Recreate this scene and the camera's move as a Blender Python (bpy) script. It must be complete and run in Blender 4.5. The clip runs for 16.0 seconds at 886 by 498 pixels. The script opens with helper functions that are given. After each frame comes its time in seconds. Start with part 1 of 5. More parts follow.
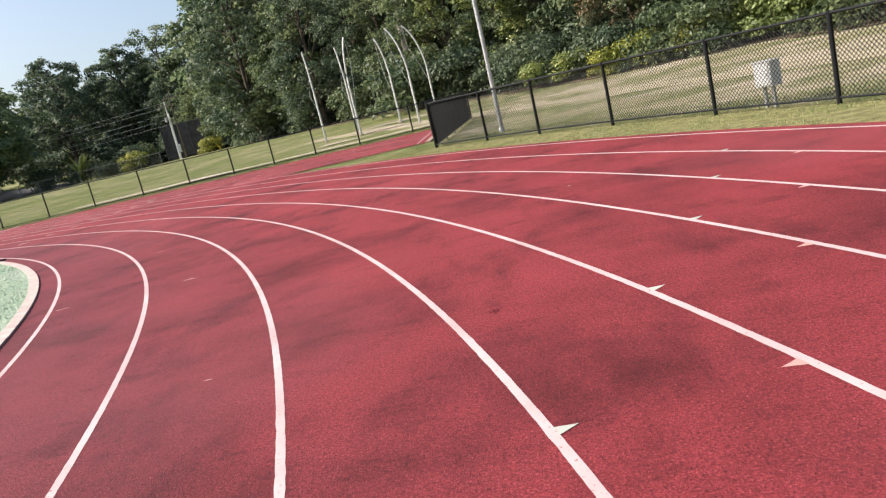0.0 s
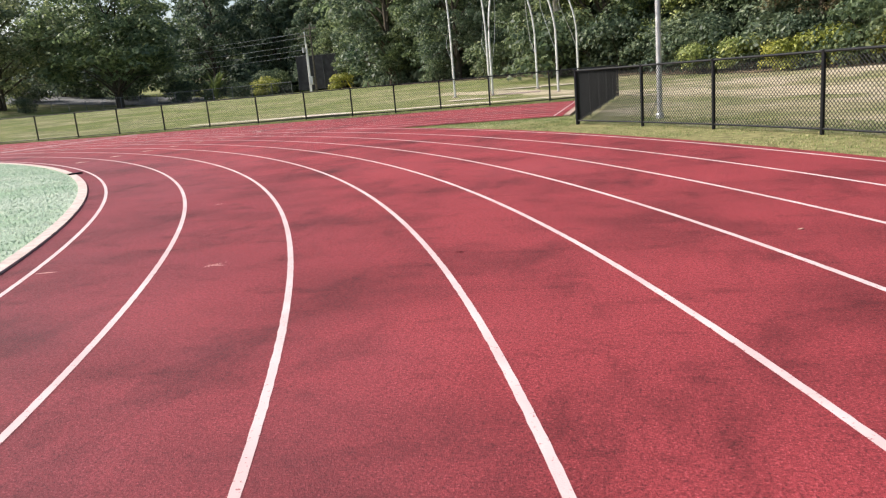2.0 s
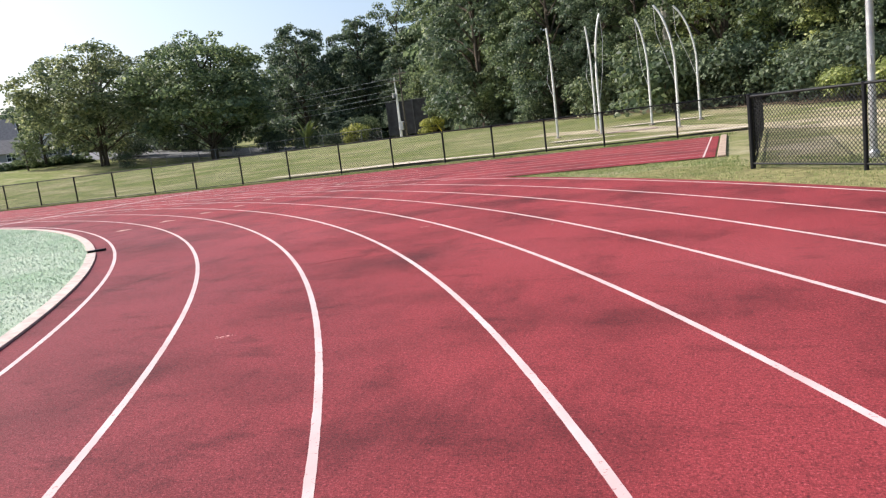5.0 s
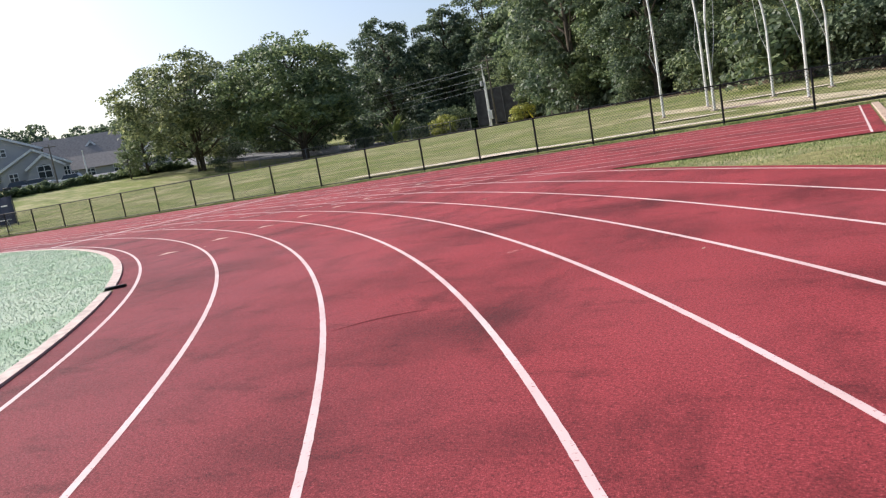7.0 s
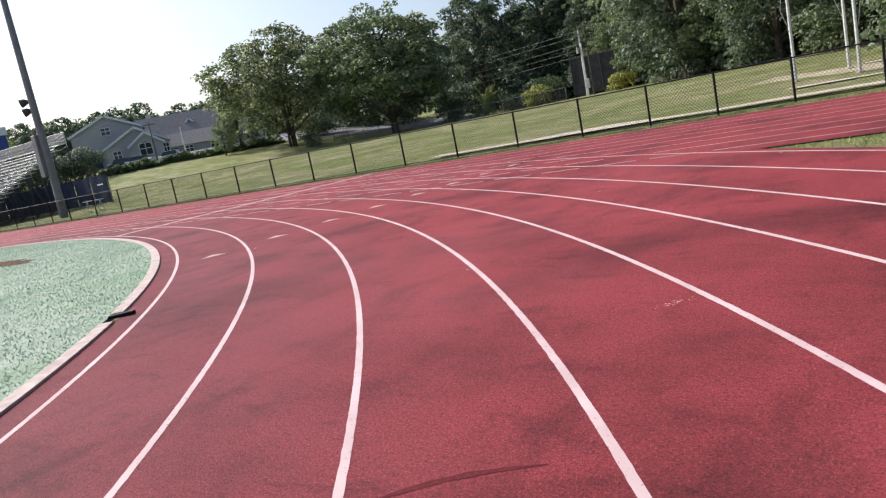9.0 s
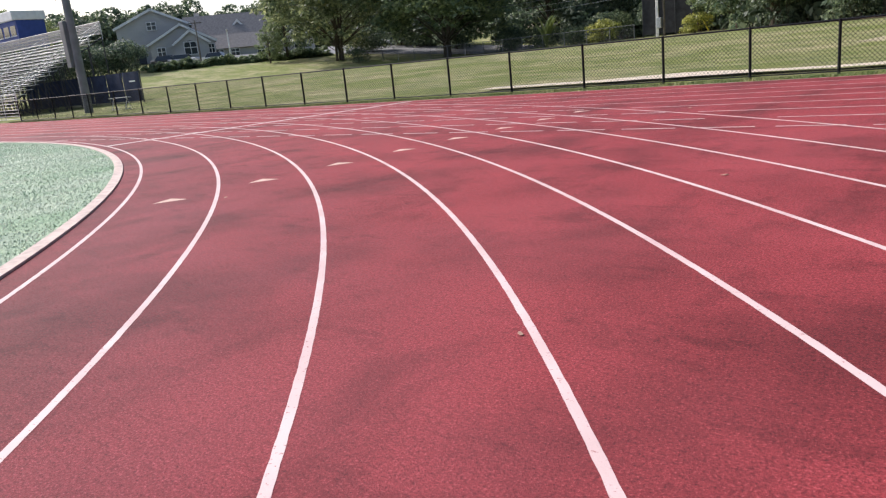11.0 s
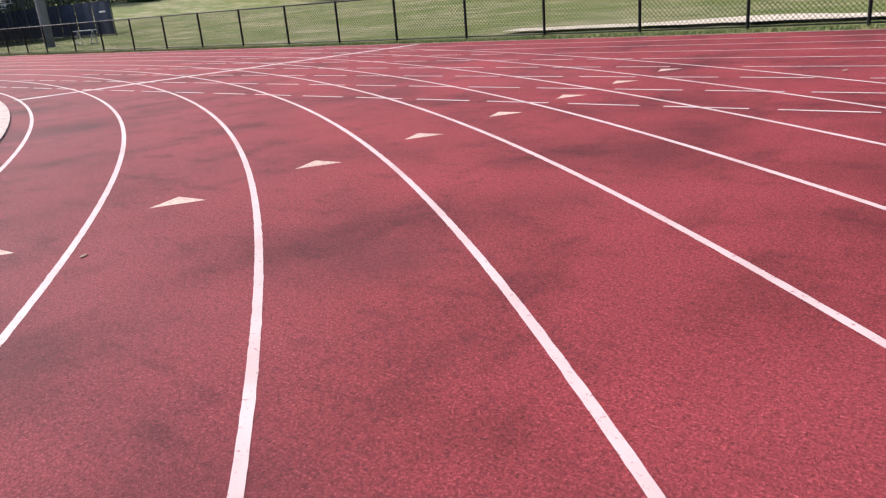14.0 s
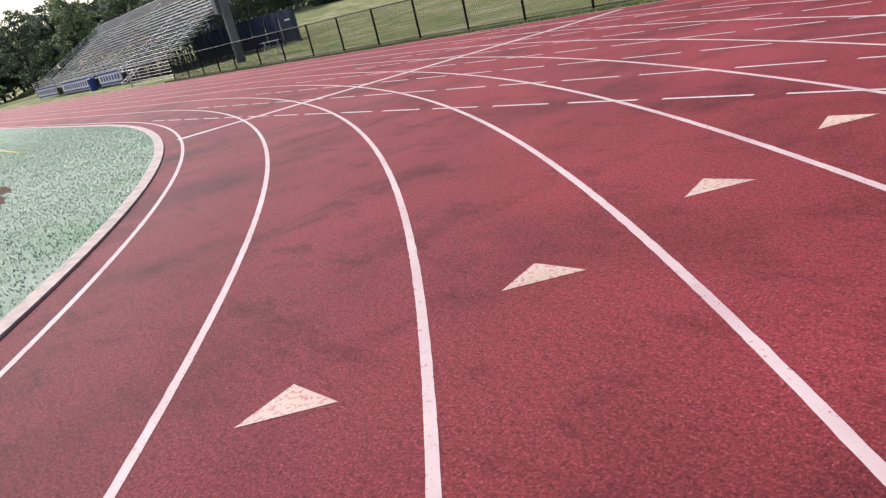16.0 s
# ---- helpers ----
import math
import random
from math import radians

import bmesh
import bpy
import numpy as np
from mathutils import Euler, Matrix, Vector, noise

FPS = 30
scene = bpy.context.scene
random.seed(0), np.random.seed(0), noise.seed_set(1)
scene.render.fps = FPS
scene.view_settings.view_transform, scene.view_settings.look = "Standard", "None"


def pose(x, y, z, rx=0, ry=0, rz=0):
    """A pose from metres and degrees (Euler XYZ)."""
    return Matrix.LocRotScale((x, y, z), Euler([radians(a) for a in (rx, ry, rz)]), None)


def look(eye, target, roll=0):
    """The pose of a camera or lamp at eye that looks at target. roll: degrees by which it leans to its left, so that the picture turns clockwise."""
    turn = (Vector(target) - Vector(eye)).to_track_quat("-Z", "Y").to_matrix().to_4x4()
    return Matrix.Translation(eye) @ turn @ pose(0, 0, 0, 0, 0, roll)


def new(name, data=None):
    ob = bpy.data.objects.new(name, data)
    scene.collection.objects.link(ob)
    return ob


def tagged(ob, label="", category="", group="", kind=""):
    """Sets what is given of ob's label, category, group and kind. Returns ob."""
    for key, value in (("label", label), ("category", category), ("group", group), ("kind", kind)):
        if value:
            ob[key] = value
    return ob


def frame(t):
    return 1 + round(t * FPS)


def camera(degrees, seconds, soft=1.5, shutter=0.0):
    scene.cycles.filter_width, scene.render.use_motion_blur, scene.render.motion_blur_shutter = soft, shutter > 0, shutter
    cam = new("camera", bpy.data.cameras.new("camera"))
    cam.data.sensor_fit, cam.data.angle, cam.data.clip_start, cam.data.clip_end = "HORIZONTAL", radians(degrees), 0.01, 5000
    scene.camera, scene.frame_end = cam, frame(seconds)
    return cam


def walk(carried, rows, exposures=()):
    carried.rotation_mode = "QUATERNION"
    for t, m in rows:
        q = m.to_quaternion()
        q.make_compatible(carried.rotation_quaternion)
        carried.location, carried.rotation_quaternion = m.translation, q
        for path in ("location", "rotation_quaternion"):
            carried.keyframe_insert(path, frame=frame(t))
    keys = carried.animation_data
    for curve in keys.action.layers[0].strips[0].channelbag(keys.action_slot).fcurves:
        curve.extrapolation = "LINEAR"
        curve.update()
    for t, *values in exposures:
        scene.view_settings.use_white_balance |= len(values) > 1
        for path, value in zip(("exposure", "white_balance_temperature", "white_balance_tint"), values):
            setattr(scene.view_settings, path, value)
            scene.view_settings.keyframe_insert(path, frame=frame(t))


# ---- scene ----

# Seconds, place, heading (left of +y), pitch, lean.
PATH = [
    (0, 32.962, 5.958, 1.339, 6.28, -11.34, 13.50),
    (0.5, 32.904, 6.705, 1.310, 5.967, -11.083, 9.411),
    (1, 32.810, 7.441, 1.291, 8.199, -12.153, 4.797),
    (1.5, 32.638, 8.170, 1.276, 10.241, -13.808, 4.108),
    (2, 32.457, 8.824, 1.288, 15.01, -12.77, 5.05),
    (2.5, 32.222, 9.490, 1.313, 16.273, -11.318, 5.939),
    (3, 31.967, 10.161, 1.290, 14.09, -7.486, 2.687),
    (3.5, 31.667, 10.785, 1.264, 14.689, -8.399, 2.972),
    (4, 31.381, 11.493, 1.248, 16.785, -9.135, 3.002),
    (4.2, 31.257, 11.760, 1.246, 17.86, -9.45, 3.70),
    (6.3, 30.278, 14.619, 1.270, 25.33, -8.03, 9.73),
    (6.5, 30.173, 14.866, 1.264, 25.74, -9.04, 9.29),
    (7, 29.856, 15.528, 1.251, 29.15, -8.60, 10.28),
    (7.5, 29.563, 16.150, 1.290, 32.99, -7.15, 11.51),
    (8, 29.199, 16.768, 1.302, 33.87, -6.19, 12.40),
    (8.5, 28.847, 17.435, 1.320, 33.93, -6.61, 13.12),
    (9, 28.433, 17.957, 1.311, 36.48, -9.38, 11.23),
    (9.2, 28.266, 18.234, 1.305, 37.59, -10.46, 10.38),
    (11.3, 26.289, 20.961, 1.272, 40.21, -15.54, 5.68),
    (11.5, 26.121, 21.182, 1.264, 40.28, -16.75, 5.77),
    (12, 25.652, 21.704, 1.258, 40.26, -19.18, 5.89),
    (12.5, 25.115, 22.198, 1.259, 39.99, -21.01, 5.93),
    (13, 24.595, 22.712, 1.234, 39.70, -21.77, 6.12),
    (13.5, 24.005, 23.235, 1.273, 39.29, -21.50, 5.43),
    (14, 23.522, 23.672, 1.243, 40.09, -18.89, 4.79),
    (14.5, 22.909, 24.214, 1.255, 45.25, -16.55, 10.29),
    (15, 22.310, 24.746, 1.259, 47.12, -15.97, 9.41),
    (15.2, 22.115, 24.905, 1.260, 48.70, -16.03, 9.80),
    (15.5, 21.755, 25.177, 1.258, 50.21, -16.89, 13.71),
    (16, 21.233, 25.605, 1.265, 55.77, -18.59, 13.89),
]


def held(x, y, z, heading, pitch, lean):
    return pose(x, y, z, 90 + pitch, 0, heading) @ pose(0, 0, 0, 0, 0, -lean)


cam = camera(61.23, 16.0, soft=1.25)
walk(cam, [(row[0], held(*row[1:])) for row in PATH],
     [(0, 0.50, 6700, 9), (4, 0.58, 6480, 10), (7, 0.42, 6380, 11), (9, 0.28, 6300, 11), (12, 0.38, 6330, 13), (14.2, 0.38, 6250, 13), (15.5, 0.24, 6230, 12), (16, 0.14, 6230, 12)])

# ---- light ----
SUN_HEADING, SUN_HEIGHT = 94.0, 38.0   # degrees left of +y, degrees above the horizon
world = bpy.data.worlds.new("hazy_sky")
scene.world = world
world.use_nodes = True
sky = world.node_tree.nodes.new("ShaderNodeTexSky")
sky.sky_type = "NISHITA"
sky.sun_disc = False
sky.sun_elevation = radians(SUN_HEIGHT)
sky.sun_rotation = radians(-SUN_HEADING)
sky.air_density, sky.dust_density, sky.ozone_density = 0.9, 3.4, 1.4
world.node_tree.links.new(sky.outputs[0], world.node_tree.nodes["Background"].inputs[0])
world.node_tree.nodes["Background"].inputs[1].default_value = 0.15
sun = new("sun", bpy.data.lights.new("sun", "SUN"))
sun.data.energy, sun.data.angle, sun.data.color = 3.6, radians(0.8), (1.0, 0.955, 0.90)
sun_dir = Vector((-math.sin(radians(SUN_HEADING)) * math.cos(radians(SUN_HEIGHT)),
                  math.cos(radians(SUN_HEADING)) * math.cos(radians(SUN_HEIGHT)), math.sin(radians(SUN_HEIGHT))))
sun.matrix_world = look(sun_dir * 200, (0, 0, 0))

# ---- materials ----


class Mat:
    """A node material, built up step by step."""

    def __init__(self, name, rough=0.8, metal=0.0, spec=0.3):
        self.m = bpy.data.materials.new(name)
        self.m.use_nodes = True
        self.t = self.m.node_tree
        self.b = self.t.nodes["Principled BSDF"]
        self.b.inputs["Roughness"].default_value = rough
        self.b.inputs["Metallic"].default_value = metal
        self.b.inputs["Specular IOR Level"].default_value = spec
        self.pos = self.t.nodes.new("ShaderNodeNewGeometry").outputs["Position"]

    def link(self, a, b):
        self.t.links.new(a, b)

    def noise(self, scale, detail=4.0, rough=0.55, stretch=None):
        n = self.t.nodes.new("ShaderNodeTexNoise")
        n.inputs["Scale"].default_value, n.inputs["Detail"].default_value, n.inputs["Roughness"].default_value = scale, detail, rough
        src = self.pos
        if stretch:
            mp = self.t.nodes.new("ShaderNodeMapping")
            mp.inputs["Scale"].default_value = stretch
            self.link(src, mp.inputs[0])
            src = mp.outputs[0]
        self.link(src, n.inputs["Vector"])
        return n.outputs["Fac"]

    def ramp(self, fac, *stops):
        n = self.t.nodes.new("ShaderNodeValToRGB")
        while len(n.color_ramp.elements) < len(stops):
            n.color_ramp.elements.new(0.5)
        for e, (p, col) in zip(n.color_ramp.elements, stops):
            e.position = p
            e.color = (*col, 1) if isinstance(col, tuple) else (col, col, col, 1)
        self.link(fac, n.inputs[0])
        return n.outputs[0]

    def mix(self, fac, a, b, mode="MIX"):
        n = self.t.nodes.new("ShaderNodeMix")
        n.data_type, n.blend_type = "RGBA", mode
        for socket, v in ((n.inputs[0], fac), (n.inputs[6], a), (n.inputs[7], b)):
            if isinstance(v, (int, float)):
                socket.default_value = v if socket is n.inputs[0] or socket == n.inputs[0] else (v, v, v, 1)
            elif isinstance(v, tuple):
                socket.default_value = (*v, 1)
            else:
                self.link(v, socket)
        return n.outputs[2]

    def colour(self, c):
        if isinstance(c, tuple):
            self.b.inputs["Base Color"].default_value = (*c, 1)
        else:
            self.link(c, self.b.inputs["Base Color"])
        return self

    def bump(self, height, strength=0.4, distance=0.01):
        n = self.t.nodes.new("ShaderNodeBump")
        n.inputs["Strength"].default_value, n.inputs["Distance"].default_value = strength, distance
        self.link(height, n.inputs["Height"])
        self.link(n.outputs[0], self.b.inputs["Normal"])
        return self


def plain(name, col, rough=0.6, metal=0.0, spec=0.3, vary=0.25, scale=9.0):
    """Paint, metal or plastic with faint stains."""
    m = Mat(name, rough, metal, spec)
    dark = tuple(v * (1 - vary) for v in col)
    m.colour(m.ramp(m.noise(scale), (0.35, dark), (0.65, col)))
    m.bump(m.noise(scale * 14), 0.12, 0.004)
    return m.m


def red_rubber():
    m = Mat("red_track_rubber", 0.8, 0, 0.25)
    m.b.inputs["Sheen Weight"].default_value = 0.005
    m.b.inputs["Sheen Roughness"].default_value = 0.45
    grain = m.noise(88.0, 4.0, 0.76)
    crumbs = m.noise(190.0, 2.0, 0.7)
    base = m.ramp(grain, (0.34, (0.044, 0.008, 0.011)), (0.46, (0.252, 0.029, 0.036)), (0.56, (0.330, 0.042, 0.050)), (0.68, (0.66, 0.150, 0.162)))
    base = m.mix(m.ramp(crumbs, (0.40, 0.0), (0.62, 0.5)), base, (0.315, 0.050, 0.058))
    wash = m.ramp(m.noise(0.6, 5.0, 0.6), (0.34, 0.58), (0.52, 1.0), (0.7, 1.16))
    base = m.mix(1.0, base, wash, "MULTIPLY")
    smudge = m.ramp(m.noise(1.2, 7.0, 0.66, (1.0, 0.4, 1.0)), (0.30, 0.55), (0.46, 1.0))
    base = m.mix(1.0, base, smudge, "MULTIPLY")
    wear = m.ramp(m.noise(3.2, 5.0, 0.7, (0.5, 1.0, 1.0)), (0.33, 0.70), (0.45, 1.0), (0.70, 1.0), (0.78, 1.18))
    base = m.mix(1.0, base, wear, "MULTIPLY")
    mottle = m.ramp(m.noise(34.0, 5.0, 0.78), (0.36, 0.64), (0.50, 1.0), (0.66, 1.18))
    base = m.mix(1.0, base, mottle, "MULTIPLY")
    pale = m.ramp(m.noise(0.23, 3.0, 0.5), (0.50, 0.0), (0.75, 0.22))
    base = m.mix(pale, base, (0.42, 0.105, 0.12))
    # the two inner lanes are greyer and darker, with an uneven outer edge
    flat_pos = m.t.nodes.new("ShaderNodeVectorMath")
    flat_pos.operation = "MULTIPLY"
    flat_pos.inputs[1].default_value = (1, 1, 0)
    m.link(m.pos, flat_pos.inputs[0])
    far = m.t.nodes.new("ShaderNodeVectorMath")
    far.operation = "LENGTH"
    m.link(flat_pos.outputs[0], far.inputs[0])
    lane = m.t.nodes.new("ShaderNodeMath")
    lane.operation = "MULTIPLY_ADD"
    m.link(m.noise(0.9, 5.0, 0.65), lane.inputs[0])
    lane.inputs[1].default_value = 2.6
    m.link(far.outputs["Value"], lane.inputs[2])
    inner_tone = m.t.nodes.new("ShaderNodeMapRange")
    for i, v in ((1, 32.8), (2, 35.4), (3, 0.9), (4, 0.0)):
        inner_tone.inputs[i].default_value = v
    m.link(lane.outputs[0], inner_tone.inputs[0])
    base = m.mix(inner_tone.outputs[0], base, m.mix(1.0, base, (0.72, 0.92, 0.98), "MULTIPLY"))
    m.colour(base)
    m.bump(grain, 1.0, 0.008)
    return m.m


def line_paint(name, col, worn, loss=0.33):
    m = Mat(name, 0.7, 0, 0.3)
    chips = m.ramp(m.noise(34.0, 5.0, 0.7), (loss, worn), (loss + 0.08, col), (1.0, tuple(v * 0.93 for v in col)))
    tint = m.ramp(m.noise(1.7, 3.0), (0.35, (0.84, 0.78, 0.78)), (0.65, (1.0, 1.0, 1.0)))
    m.colour(m.mix(1.0, chips, tint, "MULTIPLY"))
    m.bump(m.noise(95.0, 3.0, 0.7), 0.35, 0.004)
    return m.m


def grass_ground():
    m = Mat("mown_grass", 0.95, 0, 0.15)
    fine = m.noise(24.0, 6.0, 0.78)
    green = m.ramp(fine, (0.30, (0.074, 0.102, 0.028)), (0.50, (0.182, 0.214, 0.062)), (0.72, (0.35, 0.35, 0.130)))
    straw = m.ramp(fine, (0.30, (0.30, 0.25, 0.14)), (0.70, (0.62, 0.54, 0.36)))
    sep = m.t.nodes.new("ShaderNodeSeparateXYZ")
    m.link(m.pos, sep.inputs[0])
    east = m.t.nodes.new("ShaderNodeMapRange")
    for i, v in ((1, 27.0), (2, 36.0), (3, 0.0), (4, 0.185)):
        east.inputs[i].default_value = v
    m.link(sep.outputs[0], east.inputs[0])
    add = m.t.nodes.new("ShaderNodeMath")
    m.link(m.noise(0.26, 8.0, 0.72, (0.7, 1.3, 1.0)), add.inputs[2])
    add.operation = "MULTIPLY_ADD"
    add.inputs[1].default_value = 0.5
    m.link(east.outputs[0], add.inputs[0])
    dry = m.ramp(add.outputs[0], (0.44, 0.0), (0.66, 0.85))
    tuft = m.ramp(m.noise(0.9, 6.0, 0.72), (0.48, 0.0), (0.64, 0.62))
    c = m.mix(dry, green, straw)
    c = m.mix(tuft, c, (0.105, 0.145, 0.048))
    add2 = m.t.nodes.new("ShaderNodeMath")
    m.link(m.noise(0.22, 7.0, 0.70, (0.8, 1.0, 1.0)), add2.inputs[0])
    m.link(east.outputs[0], add2.inputs[1])
    c = m.mix(m.ramp(add2.outputs[0], (0.65, 0.0), (0.765, 0.85)), c, m.ramp(fine, (0.3, (0.50, 0.41, 0.30)), (0.7, (0.74, 0.63, 0.50))))
    m.colour(c)
    m.bump(m.noise(60.0, 4.0, 0.8), 0.8, 0.03)
    return m.m


def turf():
    m = Mat("green_turf", 0.9, 0, 0.15)
    fine = m.noise(70.0, 4.0, 0.8)
    c = m.ramp(fine, (0.30, (0.21, 0.30, 0.195)), (0.50, (0.48, 0.56, 0.435)), (0.68, (0.82, 0.84, 0.75)))
    patch = m.ramp(m.noise(0.7, 4.0, 0.6, (1.0, 0.5, 1.0)), (0.36, (0.70, 0.82, 0.70)), (0.6, (1.0, 1.0, 1.0)))
    m.colour(m.mix(1.0, c, patch, "MULTIPLY"))
    m.bump(fine, 0.9, 0.02)
    return m.m


def leaf_mat(name, dark, mid, light, glow=0.28):
    m = Mat(name, 0.5, 0, 0.42)
    g = m.t.nodes.new("ShaderNodeNewGeometry")
    c = m.ramp(g.outputs["Random Per Island"], (0.0, dark), (0.55, mid), (1.0, light))
    big = m.ramp(m.noise(0.22, 3.0), (0.35, (0.66, 0.74, 0.72)), (0.65, (1.22, 1.16, 1.0)))
    c = m.mix(1.0, c, big, "MULTIPLY")
    m.colour(c)
    tl = m.t.nodes.new("ShaderNodeBsdfTranslucent")
    m.link(c, tl.inputs[0])
    mx = m.t.nodes.new("ShaderNodeMixShader")
    mx.inputs[0].default_value = glow
    out = m.t.nodes["Material Output"]
    m.link(m.b.outputs[0], mx.inputs[1])
    m.link(tl.outputs[0], mx.inputs[2])
    m.link(mx.outputs[0], out.inputs[0])
    return m.m


def bark_mat():
    m = Mat("bark", 0.95, 0, 0.1)
    n = m.noise(5.0, 6.0, 0.7, (1, 1, 0.18))
    m.colour(m.ramp(n, (0.3, (0.035, 0.028, 0.022)), (0.7, (0.15, 0.125, 0.10))))
    return m.bump(n, 0.8, 0.05).m


def blades_mat(name, a, b, c):
    m = Mat(name, 0.8, 0, 0.2)
    g = m.t.nodes.new("ShaderNodeNewGeometry")
    base = m.ramp(g.outputs["Random Per Island"], (0.0, a), (0.5, b), (1.0, c))
    patch = m.ramp(m.noise(1.3, 5.0, 0.7), (0.38, (0.62, 0.78, 0.62)), (0.50, (0.95, 0.97, 0.92)), (0.62, (1.22, 1.12, 1.12)))
    return m.colour(m.mix(1.0, base, patch, "MULTIPLY")).m


def siding_mat():
    m = Mat("grey_siding", 0.7, 0, 0.3)
    w = m.t.nodes.new("ShaderNodeTexWave")
    w.bands_direction = "Z"
    w.inputs["Scale"].default_value = 1.6
    m.link(m.pos, w.inputs["Vector"])
    m.colour(m.mix(m.noise(0.8), (0.38, 0.37, 0.365), (0.46, 0.45, 0.44)))
    return m.bump(w.outputs["Fac"], 0.5, 0.02).m


def shingle_mat():
    m = Mat("roof_shingle", 0.95, 0, 0.15)
    return m.colour(m.ramp(m.noise(3.0, 6.0, 0.7), (0.3, (0.19, 0.176, 0.165)), (0.7, (0.31, 0.29, 0.275)))).bump(m.noise(9.0), 0.5, 0.03).m


RED = red_rubber()
WHITE_LINE = line_paint("white_line_paint", (0.71, 0.545, 0.535), (0.42, 0.17, 0.17))
FADED_LINE = line_paint("faded_line_paint", (0.72, 0.60, 0.58), (0.40, 0.12, 0.12))
CREAM_LINE = line_paint("cream_mark_paint", (0.70, 0.53, 0.44), (0.55, 0.24, 0.22), 0.40)
GREEN_MARK = line_paint("pale_green_paint", (0.57, 0.60, 0.53), (0.40, 0.2, 0.19))
PINK_MARK = line_paint("pale_pink_paint", (0.78, 0.42, 0.38), (0.42, 0.18, 0.16))
YELLOW_LINE = line_paint("yellow_line_paint", (0.62, 0.50, 0.10), (0.2, 0.3, 0.15))
GRASS = grass_ground()
TURF = turf()
KERB = plain("concrete_kerb", (0.66, 0.53, 0.48), 0.9, 0, 0.2, 0.3, 7.0)
TAN = plain("tan_concrete", (0.52, 0.39, 0.31), 0.95, 0, 0.15, 0.35, 6.0)
SAND = plain("bare_sandy_soil", (0.74, 0.64, 0.52), 1.0, 0, 0.1, 0.18, 3.0)
LITTER_SOIL = plain("leaf_litter_soil", (0.30, 0.225, 0.15), 1.0, 0, 0.1, 0.5, 1.6)
STRAW = plain("dry_straw_soil", (0.60, 0.52, 0.36), 1.0, 0, 0.1, 0.35, 1.1)
VERGE = plain("dry_verge_soil", (0.30, 0.275, 0.125), 1.0, 0, 0.1, 0.45, 5.0)
SOIL = plain("brown_soil", (0.16, 0.085, 0.055), 1.0, 0, 0.1, 0.4, 4.0)
BLACK = plain("black_vinyl", (0.010, 0.011, 0.013), 0.55, 0, 0.22, 0.3, 12.0)
GALV = plain("galvanised_steel", (0.55, 0.56, 0.57), 0.42, 0.6, 0.5, 0.25, 6.0)
CAGE = plain("weathered_aluminium", (0.72, 0.73, 0.72), 0.5, 0.35, 0.5, 0.2, 5.0)
ALU = plain("bleacher_aluminium", (0.58, 0.59, 0.60), 0.45, 0.5, 0.5, 0.3, 3.0)
DULL_ALU = plain("dull_aluminium", (0.36, 0.35, 0.34), 0.6, 0.3, 0.4, 0.35, 2.0)
STEEL = plain("dark_steel", (0.07, 0.072, 0.078), 0.6, 0.3, 0.4, 0.3, 5.0)
POLE_GREY = plain("grey_pole_steel", (0.20, 0.205, 0.22), 0.6, 0.2, 0.4, 0.2, 2.0)
NAVY = plain("navy_windscreen", (0.034, 0.046, 0.088), 0.85, 0, 0.2, 0.3, 2.0)
BLUE = plain("blue_paint", (0.05, 0.085, 0.30), 0.6, 0, 0.3, 0.2, 2.0)
WHITE = plain("white_paint", (0.78, 0.78, 0.77), 0.6, 0, 0.3, 0.12, 3.0)
BOX_WHITE = plain("white_cabinet_paint", (0.80, 0.80, 0.80), 0.5, 0, 0.4, 0.06, 4.0)
GREY_WOOD = plain("weathered_pole_wood", (0.20, 0.175, 0.15), 0.95, 0, 0.1, 0.4, 4.0)
MESH_DARK = plain("black_windscreen", (0.055, 0.056, 0.062), 0.9, 0, 0.15, 0.4, 1.5)
YELLOW = plain("yellow_plastic", (0.70, 0.58, 0.05), 0.5, 0, 0.4, 0.15, 5.0)
OLD_TAR = plain("worn_asphalt", (0.25, 0.25, 0.255), 0.9, 0, 0.2, 0.3, 0.6)
BRICK = plain("dark_red_brick", (0.20, 0.075, 0.06), 0.9, 0, 0.2, 0.3, 3.0)
SIDING = siding_mat()
ROOF = shingle_mat()
GLASS = plain("dark_window_glass", (0.03, 0.04, 0.05), 0.08, 0, 0.6, 0.1, 1.0)
BARK = bark_mat()
PALE_BARK = plain("pale_dead_wood", (0.42, 0.39, 0.35), 0.95, 0, 0.1, 0.4, 3.0)
LEAF_DARK = leaf_mat("oak_leaves", (0.050, 0.078, 0.054), (0.118, 0.165, 0.108), (0.255, 0.305, 0.200), 0.46)
LEAF_MID = leaf_mat("maple_leaves", (0.080, 0.120, 0.066), (0.190, 0.248, 0.134), (0.360, 0.415, 0.225), 0.48)
# Much paler greens: the sunlit look is put into the leaf colour.
LEAF_LIGHT = leaf_mat("sunlit_tone_leaves", (0.150, 0.190, 0.070), (0.330, 0.390, 0.150), (0.560, 0.590, 0.260), 0.46)
LEAF_OLIVE = leaf_mat("olive_leaves", (0.092, 0.120, 0.066), (0.220, 0.255, 0.136), (0.415, 0.435, 0.240), 0.48)
# Maple greens darkened: the woods' deep shade is put into the leaf colour.
LEAF_WOOD_SHADED = leaf_mat("shaded_woodland_leaves", (0.060, 0.092, 0.054), (0.148, 0.195, 0.106), (0.300, 0.345, 0.190), 0.44)
